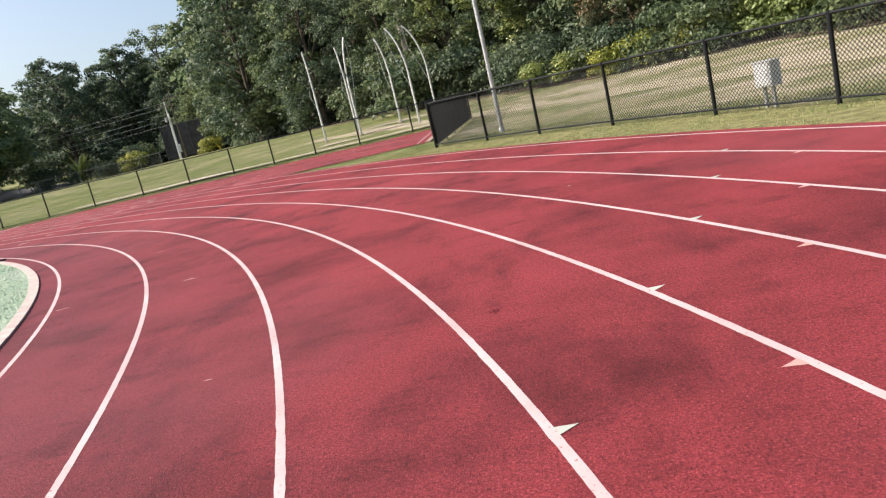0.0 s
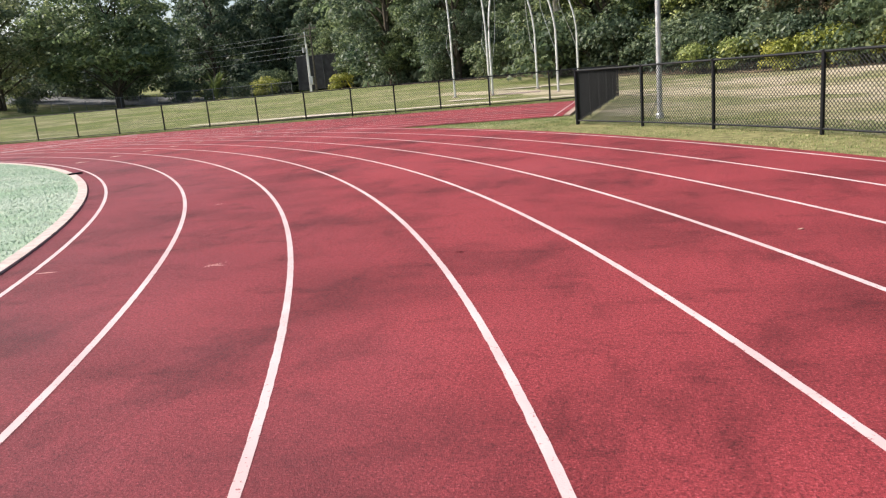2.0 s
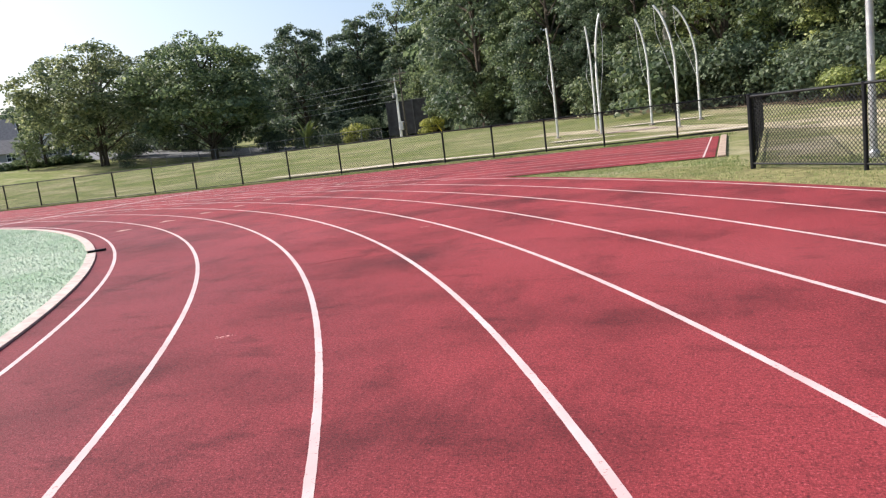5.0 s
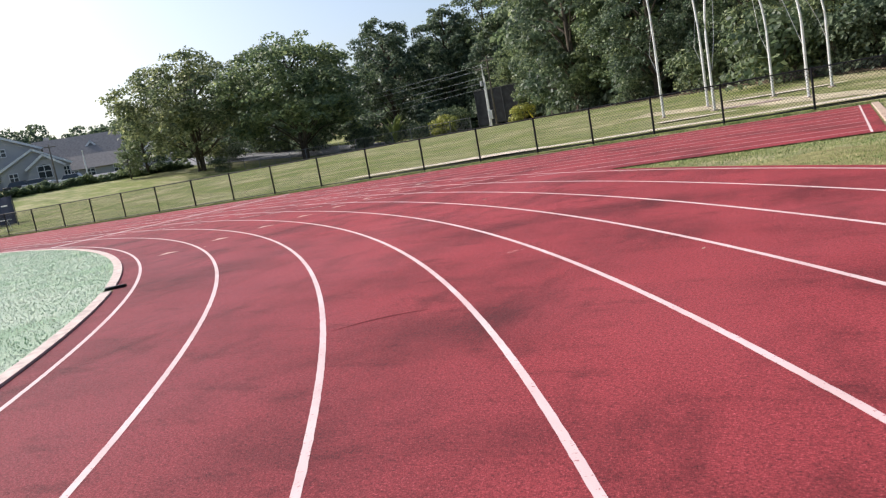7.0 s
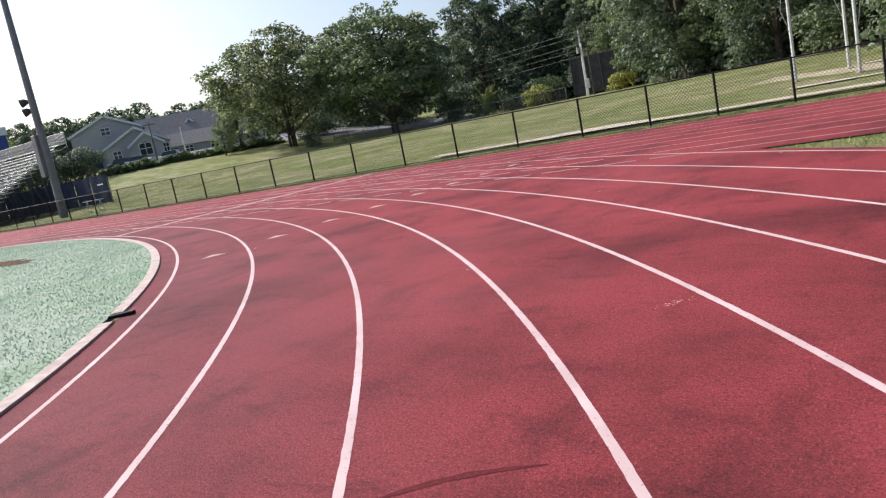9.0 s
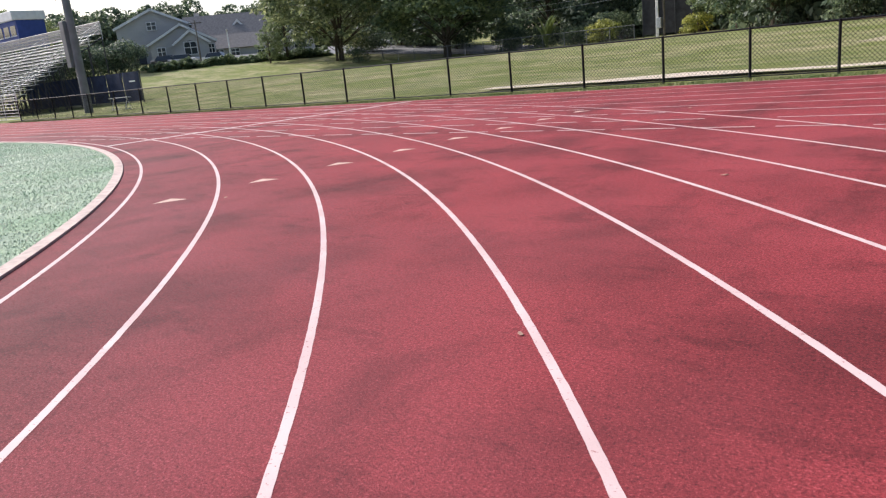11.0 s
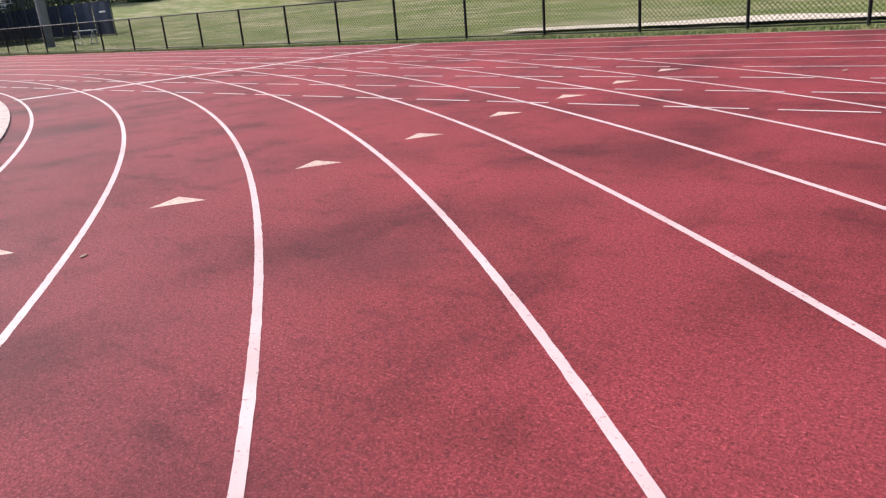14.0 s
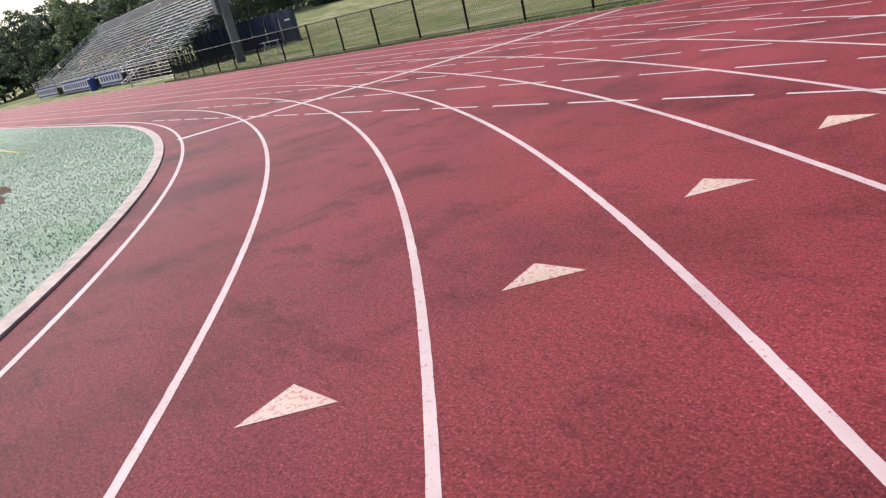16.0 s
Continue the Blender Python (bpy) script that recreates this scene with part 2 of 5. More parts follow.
LEAF_GOLD = leaf_mat("yellowing_leaves", (0.13, 0.15, 0.03), (0.36, 0.37, 0.075), (0.60, 0.56, 0.14))
LEAF_RUST = leaf_mat("rusty_leaves", (0.07, 0.075, 0.035), (0.12, 0.11, 0.06), (0.25, 0.16, 0.10))
BLADE = blades_mat("grass_blades", (0.10, 0.155, 0.045), (0.25, 0.30, 0.105), (0.58, 0.53, 0.32))
TURF_BLADE = blades_mat("turf_fibres", (0.28, 0.38, 0.26), (0.54, 0.62, 0.49), (0.82, 0.85, 0.76))

# ---- plan ----
R0, LANE, YF = 30.823, 1.0677, 39.876     # inner line's radius, lane width, far fence
R_OUT = R0 + 8 * LANE
CHUTE_END = 30.5
FENCE_R = 41.05


def smooth(a, b, v):
    t = min(1.0, max(0.0, (v - a) / (b - a)))
    return t * t * (3 - 2 * t)


def ground_z(x, y):
    """Level by the track, then a gentle rise towards the woods and the houses."""
    z = -0.03 + 0.11 * smooth(39.3, 40.6, y) + 0.95 * smooth(44, 68, y) + 0.004 * max(0.0, y - 68)
    z += 0.25 * smooth(36, 46, x) * smooth(30, 45, y)
    q = -(x - 28) * 0.84 + (y - 18) * 0.545
    return z + min(3.6, 0.09 * max(0.0, q - 92)) * smooth(54, 72, y)


# ---- mesh helpers ----


def mesh_of(name, verts, faces, material):
    me = bpy.data.meshes.new(name)
    me.from_pydata([tuple(v) for v in verts], [], faces)
    me.materials.append(material)
    return me


def finish(bm, name, material):
    me = bpy.data.meshes.new(name)
    bmesh.ops.recalc_face_normals(bm, faces=bm.faces)
    bm.to_mesh(me)
    bm.free()
    me.materials.append(material)
    return me


def part(name, bm, material, parent, label=""):
    ob = new(name, finish(bm, name, material))
    ob.parent = parent
    return tagged(ob, label) if label else ob


def piece(name, me, parent, m=None):
    ob = new(name, me)
    ob.parent = parent
    if m is not None:
        ob.matrix_basis = m
    return ob


def base(name, x, y, z, label, category, group="", kind="", turn=0.0):
    ob = new(name)
    ob.matrix_basis = pose(x, y, z, 0, 0, turn)
    return tagged(ob, label, category, group, kind)


def block(bm, c, s, m=Matrix(), bevel=0.0):
    r = bmesh.ops.create_cube(bm, size=1, matrix=m @ Matrix.Translation(c) @ Matrix.Diagonal((*s, 1)))
    if bevel:
        es = list({e for v in r["verts"] for e in v.link_edges})
        bmesh.ops.bevel(bm, geom=es, offset=bevel, segments=1, affect="EDGES")
    return bm


def tube(bm, pts, radii, n=8, cap=True):
    """A round bar along points."""
    rings = []
    for i, p in enumerate(pts):
        p = Vector(p)
        d = (Vector(pts[min(i + 1, len(pts) - 1)]) - Vector(pts[max(i - 1, 0)])).normalized()
        a = d.orthogonal().normalized() if abs(d.z) > 0.999 else d.cross(Vector((0, 0, 1))).normalized()
        b = d.cross(a)
        r = radii[i] if isinstance(radii, (list, tuple)) else radii
        rings.append([bm.verts.new(p + (a * math.cos(2 * math.pi * k / n) + b * math.sin(2 * math.pi * k / n)) * r) for k in range(n)])
    for u, v in zip(rings, rings[1:]):
        for k in range(n):
            bm.faces.new((u[k], u[(k + 1) % n], v[(k + 1) % n], v[k]))
    if cap:
        bm.faces.new(rings[0][::-1])
        bm.faces.new(rings[-1])
    return bm


def rod(*args, **kw):
    return tube(bmesh.new(), *args, **kw)


def structure(name, me, label, category):
    return tagged(new(name, me), label, category, kind="structure")


def oval(r, step=0.75, left=-140.0, start=-100.0):
    """The bend at radius r, then the straight, as points of the plan."""
    pts = []
    a = start
    while a < 90:
        pts.append((r * math.cos(radians(a)), r * math.sin(radians(a))))
        a += step
    pts += [(x, r) for x in np.linspace(0, left, 60)]
    return pts


def ribbon(name, inner, outer, z, material, label, category, thick=0.0):
    """A flat strip between two lines of the plan, with a rim when thick."""
    k = len(inner)
    v = [(x, y, z) for x, y in inner] + [(x, y, z) for x, y in outer]
    f = [(i, k + i, k + i + 1, i + 1) for i in range(k - 1)]
    if thick:
        v += [(x, y, z - thick) for x, y in inner] + [(x, y, z - thick) for x, y in outer]
        f += [(2 * k + i, i, i + 1, 2 * k + i + 1) for i in range(k - 1)]
        f += [(k + i, 3 * k + i, 3 * k + i + 1, k + i + 1) for i in range(k - 1)]
    return structure(name, mesh_of(name, v, f, material), label, category)


def ragged(r, phase, reach=0.0032):
    """A bend line's edge, slightly uneven as hand-laid paint is."""
    pts = []
    for x, y in oval(r, 0.085):
        s = math.atan2(y, x) * r if x > 0 else x
        q = 1 + reach * (noise.noise((s * 9.0, phase, 0.0)) + 0.8 * noise.noise((s * 31.0, phase, 5.0))) / r
        pts.append((x * q, y * q))
    return pts


def flat(name, pts, z, material, label, category, kind="structure", parent=None):
    me = mesh_of(name, [(x, y, z) for x, y in pts], [list(range(len(pts)))], material)
    ob = new(name, me)
    if parent is not None:
        ob.parent = parent
        return ob
    return tagged(ob, label, category, kind=kind)


# ---- ground ----
def build_ground():
    xs = np.unique(np.concatenate([np.linspace(-900, -140, 12), np.linspace(-140, 90, 93), np.linspace(90, 700, 10)]))
    ys = np.unique(np.concatenate([np.linspace(-600, -20, 8), np.linspace(-20, 36, 29), np.linspace(36, 44, 17), np.linspace(44, 140, 49), np.linspace(140, 900, 12)]))
    v = [(x, y, ground_z(x, min(y, 140.0)) + (0.0 if y < 41 else 0.02 * noise.noise((x * 0.11, y * 0.11, 0)))) for y in ys for x in xs]
    n = len(xs)
    f = [(j * n + i, j * n + i + 1, (j + 1) * n + i + 1, (j + 1) * n + i) for j in range(len(ys) - 1) for i in range(n - 1)]
    ob = structure("ground", mesh_of("ground", v, f, GRASS), "mown grass ground, patchy green and straw dry", "grass")
    for p in ob.data.polygons:
        p.use_smooth = True


build_ground()
RIM_IN, RIM_OUT = R0 - 0.275, R_OUT + 0.22
ribbon("track", oval(RIM_IN), oval(RIM_OUT), 0.0, RED, "worn red rubber running track with dark smudges", "running track", 0.05)
chute = [(0.0, R0 + 0.2)] + [(x, R0 - 0.62) for x in np.linspace(24.0, CHUTE_END, 8)] + [(CHUTE_END, YF - 0.45), (0.0, YF - 0.45)]
flat("chute", chute, -0.005, RED, "red rubber sprint chute joining the bend", "running track")
outer = [(0.0, R_OUT + 0.1), (-140.0, R_OUT + 0.1), (-140.0, YF - 0.45), (0.0, YF - 0.45)]
flat("track_margin", outer, -0.006, RED, "red rubber margin outside the straight", "running track")
turf_pts = oval(R0 - 0.40) + [(-140.0, -30.0)]
flat("infield", turf_pts, 0.012, TURF, "pale green artificial turf infield", "artificial turf")
# the kerb, cut where the drain gap lies
for a0, a1, straight in ((-100.0, 45.95, False), (46.7, 90.0, True)):
    def kerb_line(r):
        p = [(r * math.cos(radians(a)), r * math.sin(radians(a))) for a in np.arange(a0, a1 + 0.01, 0.61)]
        return p + ([(x, r) for x in np.linspace(-0.5, -140, 60)] if straight else [])
    ribbon("kerb", kerb_line(R0 - 0.41), kerb_line(R0 - 0.275), 0.022, KERB, "tan concrete kerb round the turf", "kerb", 0.05)

# ---- painted lines ----
HALF = 0.0225
for k in range(9):
    ribbon("lane_line", ragged(R0 + k * LANE - HALF, 2.0 * k), ragged(R0 + k * LANE + HALF, 2.0 * k + 1), 0.002, WHITE_LINE, "white painted lane line, slightly worn", "lane line")
for k in range(9):
    y = R0 + k * LANE
    x_out = math.sqrt(max(RIM_OUT ** 2 - y * y, 0.0)) if y < RIM_OUT else 0.0
    if x_out < CHUTE_END - 0.3:
        flat("chute_line", [(x_out, y - HALF), (CHUTE_END - 0.25, y - HALF), (CHUTE_END - 0.25, y + HALF), (x_out, y + HALF)], 0.0, WHITE_LINE,
             "white painted lane line of the chute", "lane line")
    if k == 8:
        continue
    row = base("dashed_line", 0, y, 0, "dashed white lane line crossing the bend", "lane line", "dashed lines over the bend", "structure")
    dash_me = mesh_of("dash", [(0, -HALF, 0), (0.82, -HALF, 0), (0.82, HALF, 0), (0, HALF, 0)], [(0, 1, 2, 3)], FADED_LINE)
    x = 15.13 - 1.075 * 12 + 0.02 * k
    while x < x_out - 0.9:
        if x > 2.6 + 0.5 * k:
            piece("dash", dash_me, row, pose(x, 0, 0.0035))
        x += 1.075
flat("chute_end_line", [(CHUTE_END - 0.26, R0 - 0.55), (CHUTE_END - 0.22, R0 - 0.55), (CHUTE_END - 0.22, R_OUT), (CHUTE_END - 0.26, R_OUT)], 0.001, FADED_LINE,
     "faded white line closing the chute", "lane line")
bm = bmesh.new()
block(bm, (CHUTE_END + 0.14, (R0 - 0.62 + YF - 0.45) / 2, 0.0), (0.18, YF - R0 + 0.17, 0.05), bevel=0.012)
structure("chute_kerb", finish(bm, "chute_kerb", TAN), "low tan concrete kerb at the chute end", "kerb")
# the wide line across all lanes, slightly askew
edge_in, edge_out = [], []
for i in range(121):
    t = i / 120
    x, y = 8.895 + 1.435 * t, R0 - 1.355 + (R_OUT - 0.35 - R0 + 1.355) * t
    w = 0.095 + 0.022 * noise.noise((t * 14, 0, 0)) + 0.02 * noise.noise((t * 60, 1, 0))
    wob = 0.03 * noise.noise((t * 9, 2, 0))
    edge_in.append((x - w + wob, y))
    edge_out.append((x + w + wob, y))
ribbon("start_line", edge_in, edge_out, 0.005, FADED_LINE, "broad worn white start line across the lanes", "start line")
# exchange triangles, one a lane
for i in range(8):
    r = R0 + (i + 0.335) * LANE
    x = 18.69 + 0.085 * i
    y = math.sqrt(r * r - x * x)
    flat("exchange_mark", [(x, y), (x + 0.21, y + 0.32), (x - 0.08, y + 0.29)], 0.002, CREAM_LINE, "cream painted triangle marking a lane", "lane mark")
# slim arrow marks on the lines
for k in range(3, 8):
    for y, sign, mat in ((8.64 + 1.515 * (k - 3), 1, GREEN_MARK), (8.85 + 1.57 * (k - 4), -1, PINK_MARK)):
        if sign < 0 and k == 3:
            continue
        r = R0 + k * LANE
        a = math.asin(y / r)
        pts = [(r + sign * 0.018, a - 0.0011), (r + sign * 0.018, a + 0.0011), (r + sign * 0.115, a + 0.0002)]
        pts = [(q * math.cos(b), q * math.sin(b)) for q, b in pts]
        flat("line_mark", pts if sign > 0 else pts[::-1], 0.0035, mat, "slim pale arrow mark beside a lane line", "lane mark")
flat("turf_line", [(-20.0, 28.20), (1.5, 28.20), (1.5, 28.28), (-20.0, 28.28)], 0.017, YELLOW_LINE, "yellow painted line on the turf", "turf line")


def blotch(name, x, y, rx, ry, z, material, label, category, seed, turn=0.0):
    """An uneven patch lying on the ground."""
    rng = random.Random(seed)
    ph = [rng.uniform(0, 6.3) for _ in range(4)]
    pts = []
    for i in range(56):
        a = 2 * math.pi * i / 56
        q = 1 + 0.16 * math.sin(3 * a + ph[0]) + 0.1 * math.sin(7 * a + ph[1]) + 0.07 * math.sin(13 * a + ph[2]) + 0.05 * math.sin(22 * a + ph[3])
        u, w = rx * q * math.cos(a), ry * q * math.sin(a)
        pts.append((x + u * math.cos(turn) - w * math.sin(turn), y + u * math.sin(turn) + w * math.cos(turn)))
    v = [(px, py, (ground_z(px, py) + z) if z > 0.02 else z) for px, py in pts]
    structure(name, mesh_of(name, v, [list(range(len(v)))], material), label, category)


def sand_strip():
    """The worn sandy strip right behind the far fence."""
    rng = random.Random(8)
    xs = np.arange(12.0, 31.6, 0.3)
    lo = [(x, YF + 0.55 + 0.10 * noise.noise((x * 0.8, 0, 1)) + 0.05 * rng.random()) for x in xs]
    hi = [(x, YF + 1.45 + 0.55 * noise.noise((x * 0.35, 4, 1)) + 0.9 * math.exp(-((x - 18.0) / 2.2) ** 2) + 0.12 * rng.random()) for x in xs]
    v = [(x, y, ground_z(x, y) + 0.075) for x, y in lo + hi]
    n = len(xs)
    structure("sand_strip", mesh_of("sand_strip", v, [(i, i + 1, n + i + 1, n + i) for i in range(n - 1)], SAND), "pale sandy strip worn along the far fence", "bare soil")


sand_strip()


def sand_path():
    """A dry, pale trodden strip leading over the lawn from the throwing cage."""
    line = [(21.0, 53.0), (25.5, 50.8), (29.0, 47.0), (31.9, 42.9), (35.3, 37.7), (37.8, 33.2), (39.2, 30.2), (41.6, 25.0), (44.0, 18.0)]
    pts = []
    for (ax, ay), (bx, by) in zip(line, line[1:]):
        for k in range(10):
            pts.append(Vector((ax + (bx - ax) * k / 10, ay + (by - ay) * k / 10)))
    lo, hi = [], []
    for i in range(len(pts) - 1):
        d = (pts[i + 1] - pts[i]).normalized()
        n = Vector((-d.y, d.x))
        w = 1.05 + 0.6 * noise.noise((i * 0.13, 1, 2))
        for side, sign in ((lo, -1), (hi, 1)):
            q = pts[i] + n * sign * (w + 0.28 * noise.noise((i * 0.6, sign * 5, 3)) + 0.12 * noise.noise((i * 2.3, sign * 9, 3)))
            side.append((q.x, q.y, ground_z(q.x, q.y) + 0.016))
    k = len(lo)
    structure("sand_path", mesh_of("sand_path", lo + hi, [(i, i + 1, k + i + 1, k + i) for i in range(k - 1)], STRAW), "dry straw-coloured trodden path over the lawn", "path")


sand_path()


def paved(name, corners, n, label):
    """A paved sheet laid on the ground between four corners."""
    (ax, ay), (bx, by), (cx, cy), (dx, dy) = corners
    v, f = [], []
    for i in range(n + 1):
        for j in range(5):
            u, w = i / n, j / 4
            x = (ax + (bx - ax) * u) * (1 - w) + (dx + (cx - dx) * u) * w
            y = (ay + (by - ay) * u) * (1 - w) + (dy + (cy - dy) * u) * w
            v.append((x, y, ground_z(x, y) + 0.06))
    f = [(i * 5 + j, (i + 1) * 5 + j, (i + 1) * 5 + j + 1, i * 5 + j + 1) for i in range(n) for j in range(4)]
    structure(name, mesh_of(name, v, f, OLD_TAR), label, "paving")


paved("parking_lot", ((-70.0, 99.5), (-24.0, 97.5), (-26.0, 108.0), (-70.0, 111.0)), 30, "worn pale grey asphalt lot behind the trees")
paved("lane_road", ((-92.0, 80.0), (-62.0, 102.0), (-66.0, 106.0), (-98.0, 84.0)), 24, "worn pale grey asphalt lane before the houses")
blotch("soil_patch", 8.6, 26.4, 1.5, 0.55, 0.019, SOIL, "brown bare soil patch in the turf", "soil", 3)
for i, (x, y, rx, ry) in enumerate(((27.5, 52.5, 2.6, 0.35), (24.6, 46.5, 1.6, 0.35))):
    blotch("sand_patch", x, y, rx, ry, 0.05, SAND, "pale worn sandy patch in the grass", "bare soil", 20 + i)

# ---- chain link fences ----
def link_panel(length, height, pitch=0.068, wire=0.0030):
    """Crossing wires of one bay, as thin bars in the plane y = 0."""
    v, f = [], []

    def bar(a, b):
        d = (Vector(b) - Vector(a)).normalized()
        n = Vector((-d.z, 0, d.x)) * wire
        k = len(v)
        for p in (a, b):
            p = Vector(p)
            v.extend([p + n, p - n * 0.5 + Vector((0, wire, 0)), p - n * 0.5 - Vector((0, wire, 0))])
        f.extend([(k, k + 1, k + 4, k + 3), (k + 1, k + 2, k + 5, k + 4), (k + 2, k, k + 3, k + 5)])
    s = -height
    while s < length:
        x0, x1 = max(s, 0.0), min(s + height, length)
        if x1 > x0:
            bar((x0, 0.0, x0 - s), (x1, 0.0, x1 - s))
            bar((x0, 0.004, height - (x0 - s)), (x1, 0.004, height - (x1 - s)))
        s += pitch
    return mesh_of("mesh_panel", v, f, BLACK)


def post_mesh(height, r=0.034, material=BLACK):
    bm = bmesh.new()
    tube(bm, [(0, 0, -0.05), (0, 0, height - 0.03), (0, 0, height), (0, 0, height + 0.012)], [r, r, r * 1.12, r * 0.5], 10)
    return finish(bm, "post", material)


POST, CORNER_POST, SLIM_POST = post_mesh(1.22), post_mesh(1.235, 0.042), post_mesh(1.2, 0.02)


def chain_fence(points, label, height=1.2, corner=(), pitch=0.072, wire=0.0050, usual=POST):
    """Posts at the points of the plan, with rail, bottom rail and mesh between them."""
    x0, y0 = points[0]
    f = base("fence", x0, y0, 0, label, "fence", "chain link fences", "structure")
    meshes = {}
    for i, (x, y) in enumerate(points):
        piece("post", CORNER_POST if i in corner else usual, f, pose(x - x0, y - y0, max(ground_z(x, y), 0.0)))
    for (x, y), (u, w) in zip(points, points[1:]):
        L = round(math.hypot(u - x, w - y), 2)
        if L not in meshes:
            bm = bmesh.new()
            tube(bm, [(0, 0, 0), (L, 0, 0)], 0.022, 8)
            bl = bmesh.new()
            tube(bl, [(0, 0, 0), (L, 0, 0)], 0.018, 6)
            meshes[L] = (finish(bm, "top_rail", BLACK), finish(bl, "bottom_rail", BLACK), link_panel(L, height - 0.1, pitch, wire))
        za, zb = max(ground_z(x, y), 0.0), max(ground_z(u, w), 0.0)
        m = pose(x - x0, y - y0, za, 0, -math.degrees(math.atan2(zb - za, L)), math.degrees(math.atan2(w - y, u - x)))
        piece("top_rail", meshes[L][0], f, m @ pose(0, 0, height))
        piece("bottom_rail", meshes[L][1], f, m @ pose(0, 0, 0.07))
        piece("mesh_panel", meshes[L][2], f, m @ pose(0, 0.045, 0.07))


far_posts = [-21.2, -18.9, -16.7, -14.6, -12.6, -9.9, -7.5, -5.1, -2.8, -0.5, 1.85, 4.2, 6.52, 8.84, 11.29, 13.65, 16.1, 18.43, 20.62, 22.58, 24.58, 26.68, 29.16, 31.85]
chain_fence([(x, YF) for x in far_posts], "black chain link fence with black posts beyond the straight", pitch=0.10, wire=0.0052)
chain_fence([(31.2 + 0.65 * i / 5, 26.75 + (YF - 26.75) * i / 5) for i in range(6)], "black chain link fence closing the sprint chute", pitch=0.062, wire=0.0050, usual=SLIM_POST)
arc = [40.6, 37.4, 34.5, 31.05, 27.25, 23.9] + [20.5 - 3.4 * i for i in range(18)]
chain_fence([(FENCE_R * math.cos(radians(a)), FENCE_R * math.sin(radians(a))) for a in arc], "black chain link fence curving round the bend", corner=(0,))


# ---- trees ----
def leaf_cloud(name, seed, lobes, count, leaf, material):
    """Many small leaf faces on the skins of lobes (centre, radius)."""
    rng = np.random.default_rng(seed)
    c = np.array([l[0] for l in lobes], float)
    r = np.array([l[1] for l in lobes], float)
    pick = rng.choice(len(lobes), count, p=r ** 2 / (r ** 2).sum())
    d = rng.normal(size=(count, 3))
    d /= np.linalg.norm(d, axis=1, keepdims=True)
    d[:, 2] = np.where(d[:, 2] < -0.3, -d[:, 2] * 0.7, d[:, 2])
    depth = np.where(rng.random(count) < 0.82, rng.uniform(0.78, 1.06, count), rng.uniform(0.2, 0.8, count))
    p = c[pick] + d * (r[pick] * depth)[:, None] * np.array([1, 1, 0.8])
    # a ragged skin: twigs stand out here and there
    p += d * (r[pick] * np.abs(rng.normal(0, 0.09, count)))[:, None]
    n = d * 0.9 + rng.normal(size=(count, 3)) * 0.48 + np.array([0, 0, 0.3])
    n /= np.linalg.norm(n, axis=1, keepdims=True)
    a = np.cross(n, rng.normal(size=(count, 3)))
    a /= np.linalg.norm(a, axis=1, keepdims=True)
    b = np.cross(n, a)
    s = (leaf * rng.uniform(0.55, 1.35, count))[:, None]
    v = np.stack([p - a * s * 0.6, p + b * s * 0.36 + n * s * 0.08, p + a * s * 0.6, p - b * s * 0.36 + n * s * 0.08], 1).reshape(-1, 3)
    me = bpy.data.meshes.new(name)
    me.vertices.add(count * 4)
    me.vertices.foreach_set("co", v.astype(np.float32).ravel())
    me.loops.add(count * 4)
    me.loops.foreach_set("vertex_index", np.arange(count * 4, dtype=np.int32))
    me.polygons.add(count)
    me.polygons.foreach_set("loop_start", np.arange(0, count * 4, 4, dtype=np.int32))
    me.update(calc_edges=True)
    me.materials.append(material)
    return me


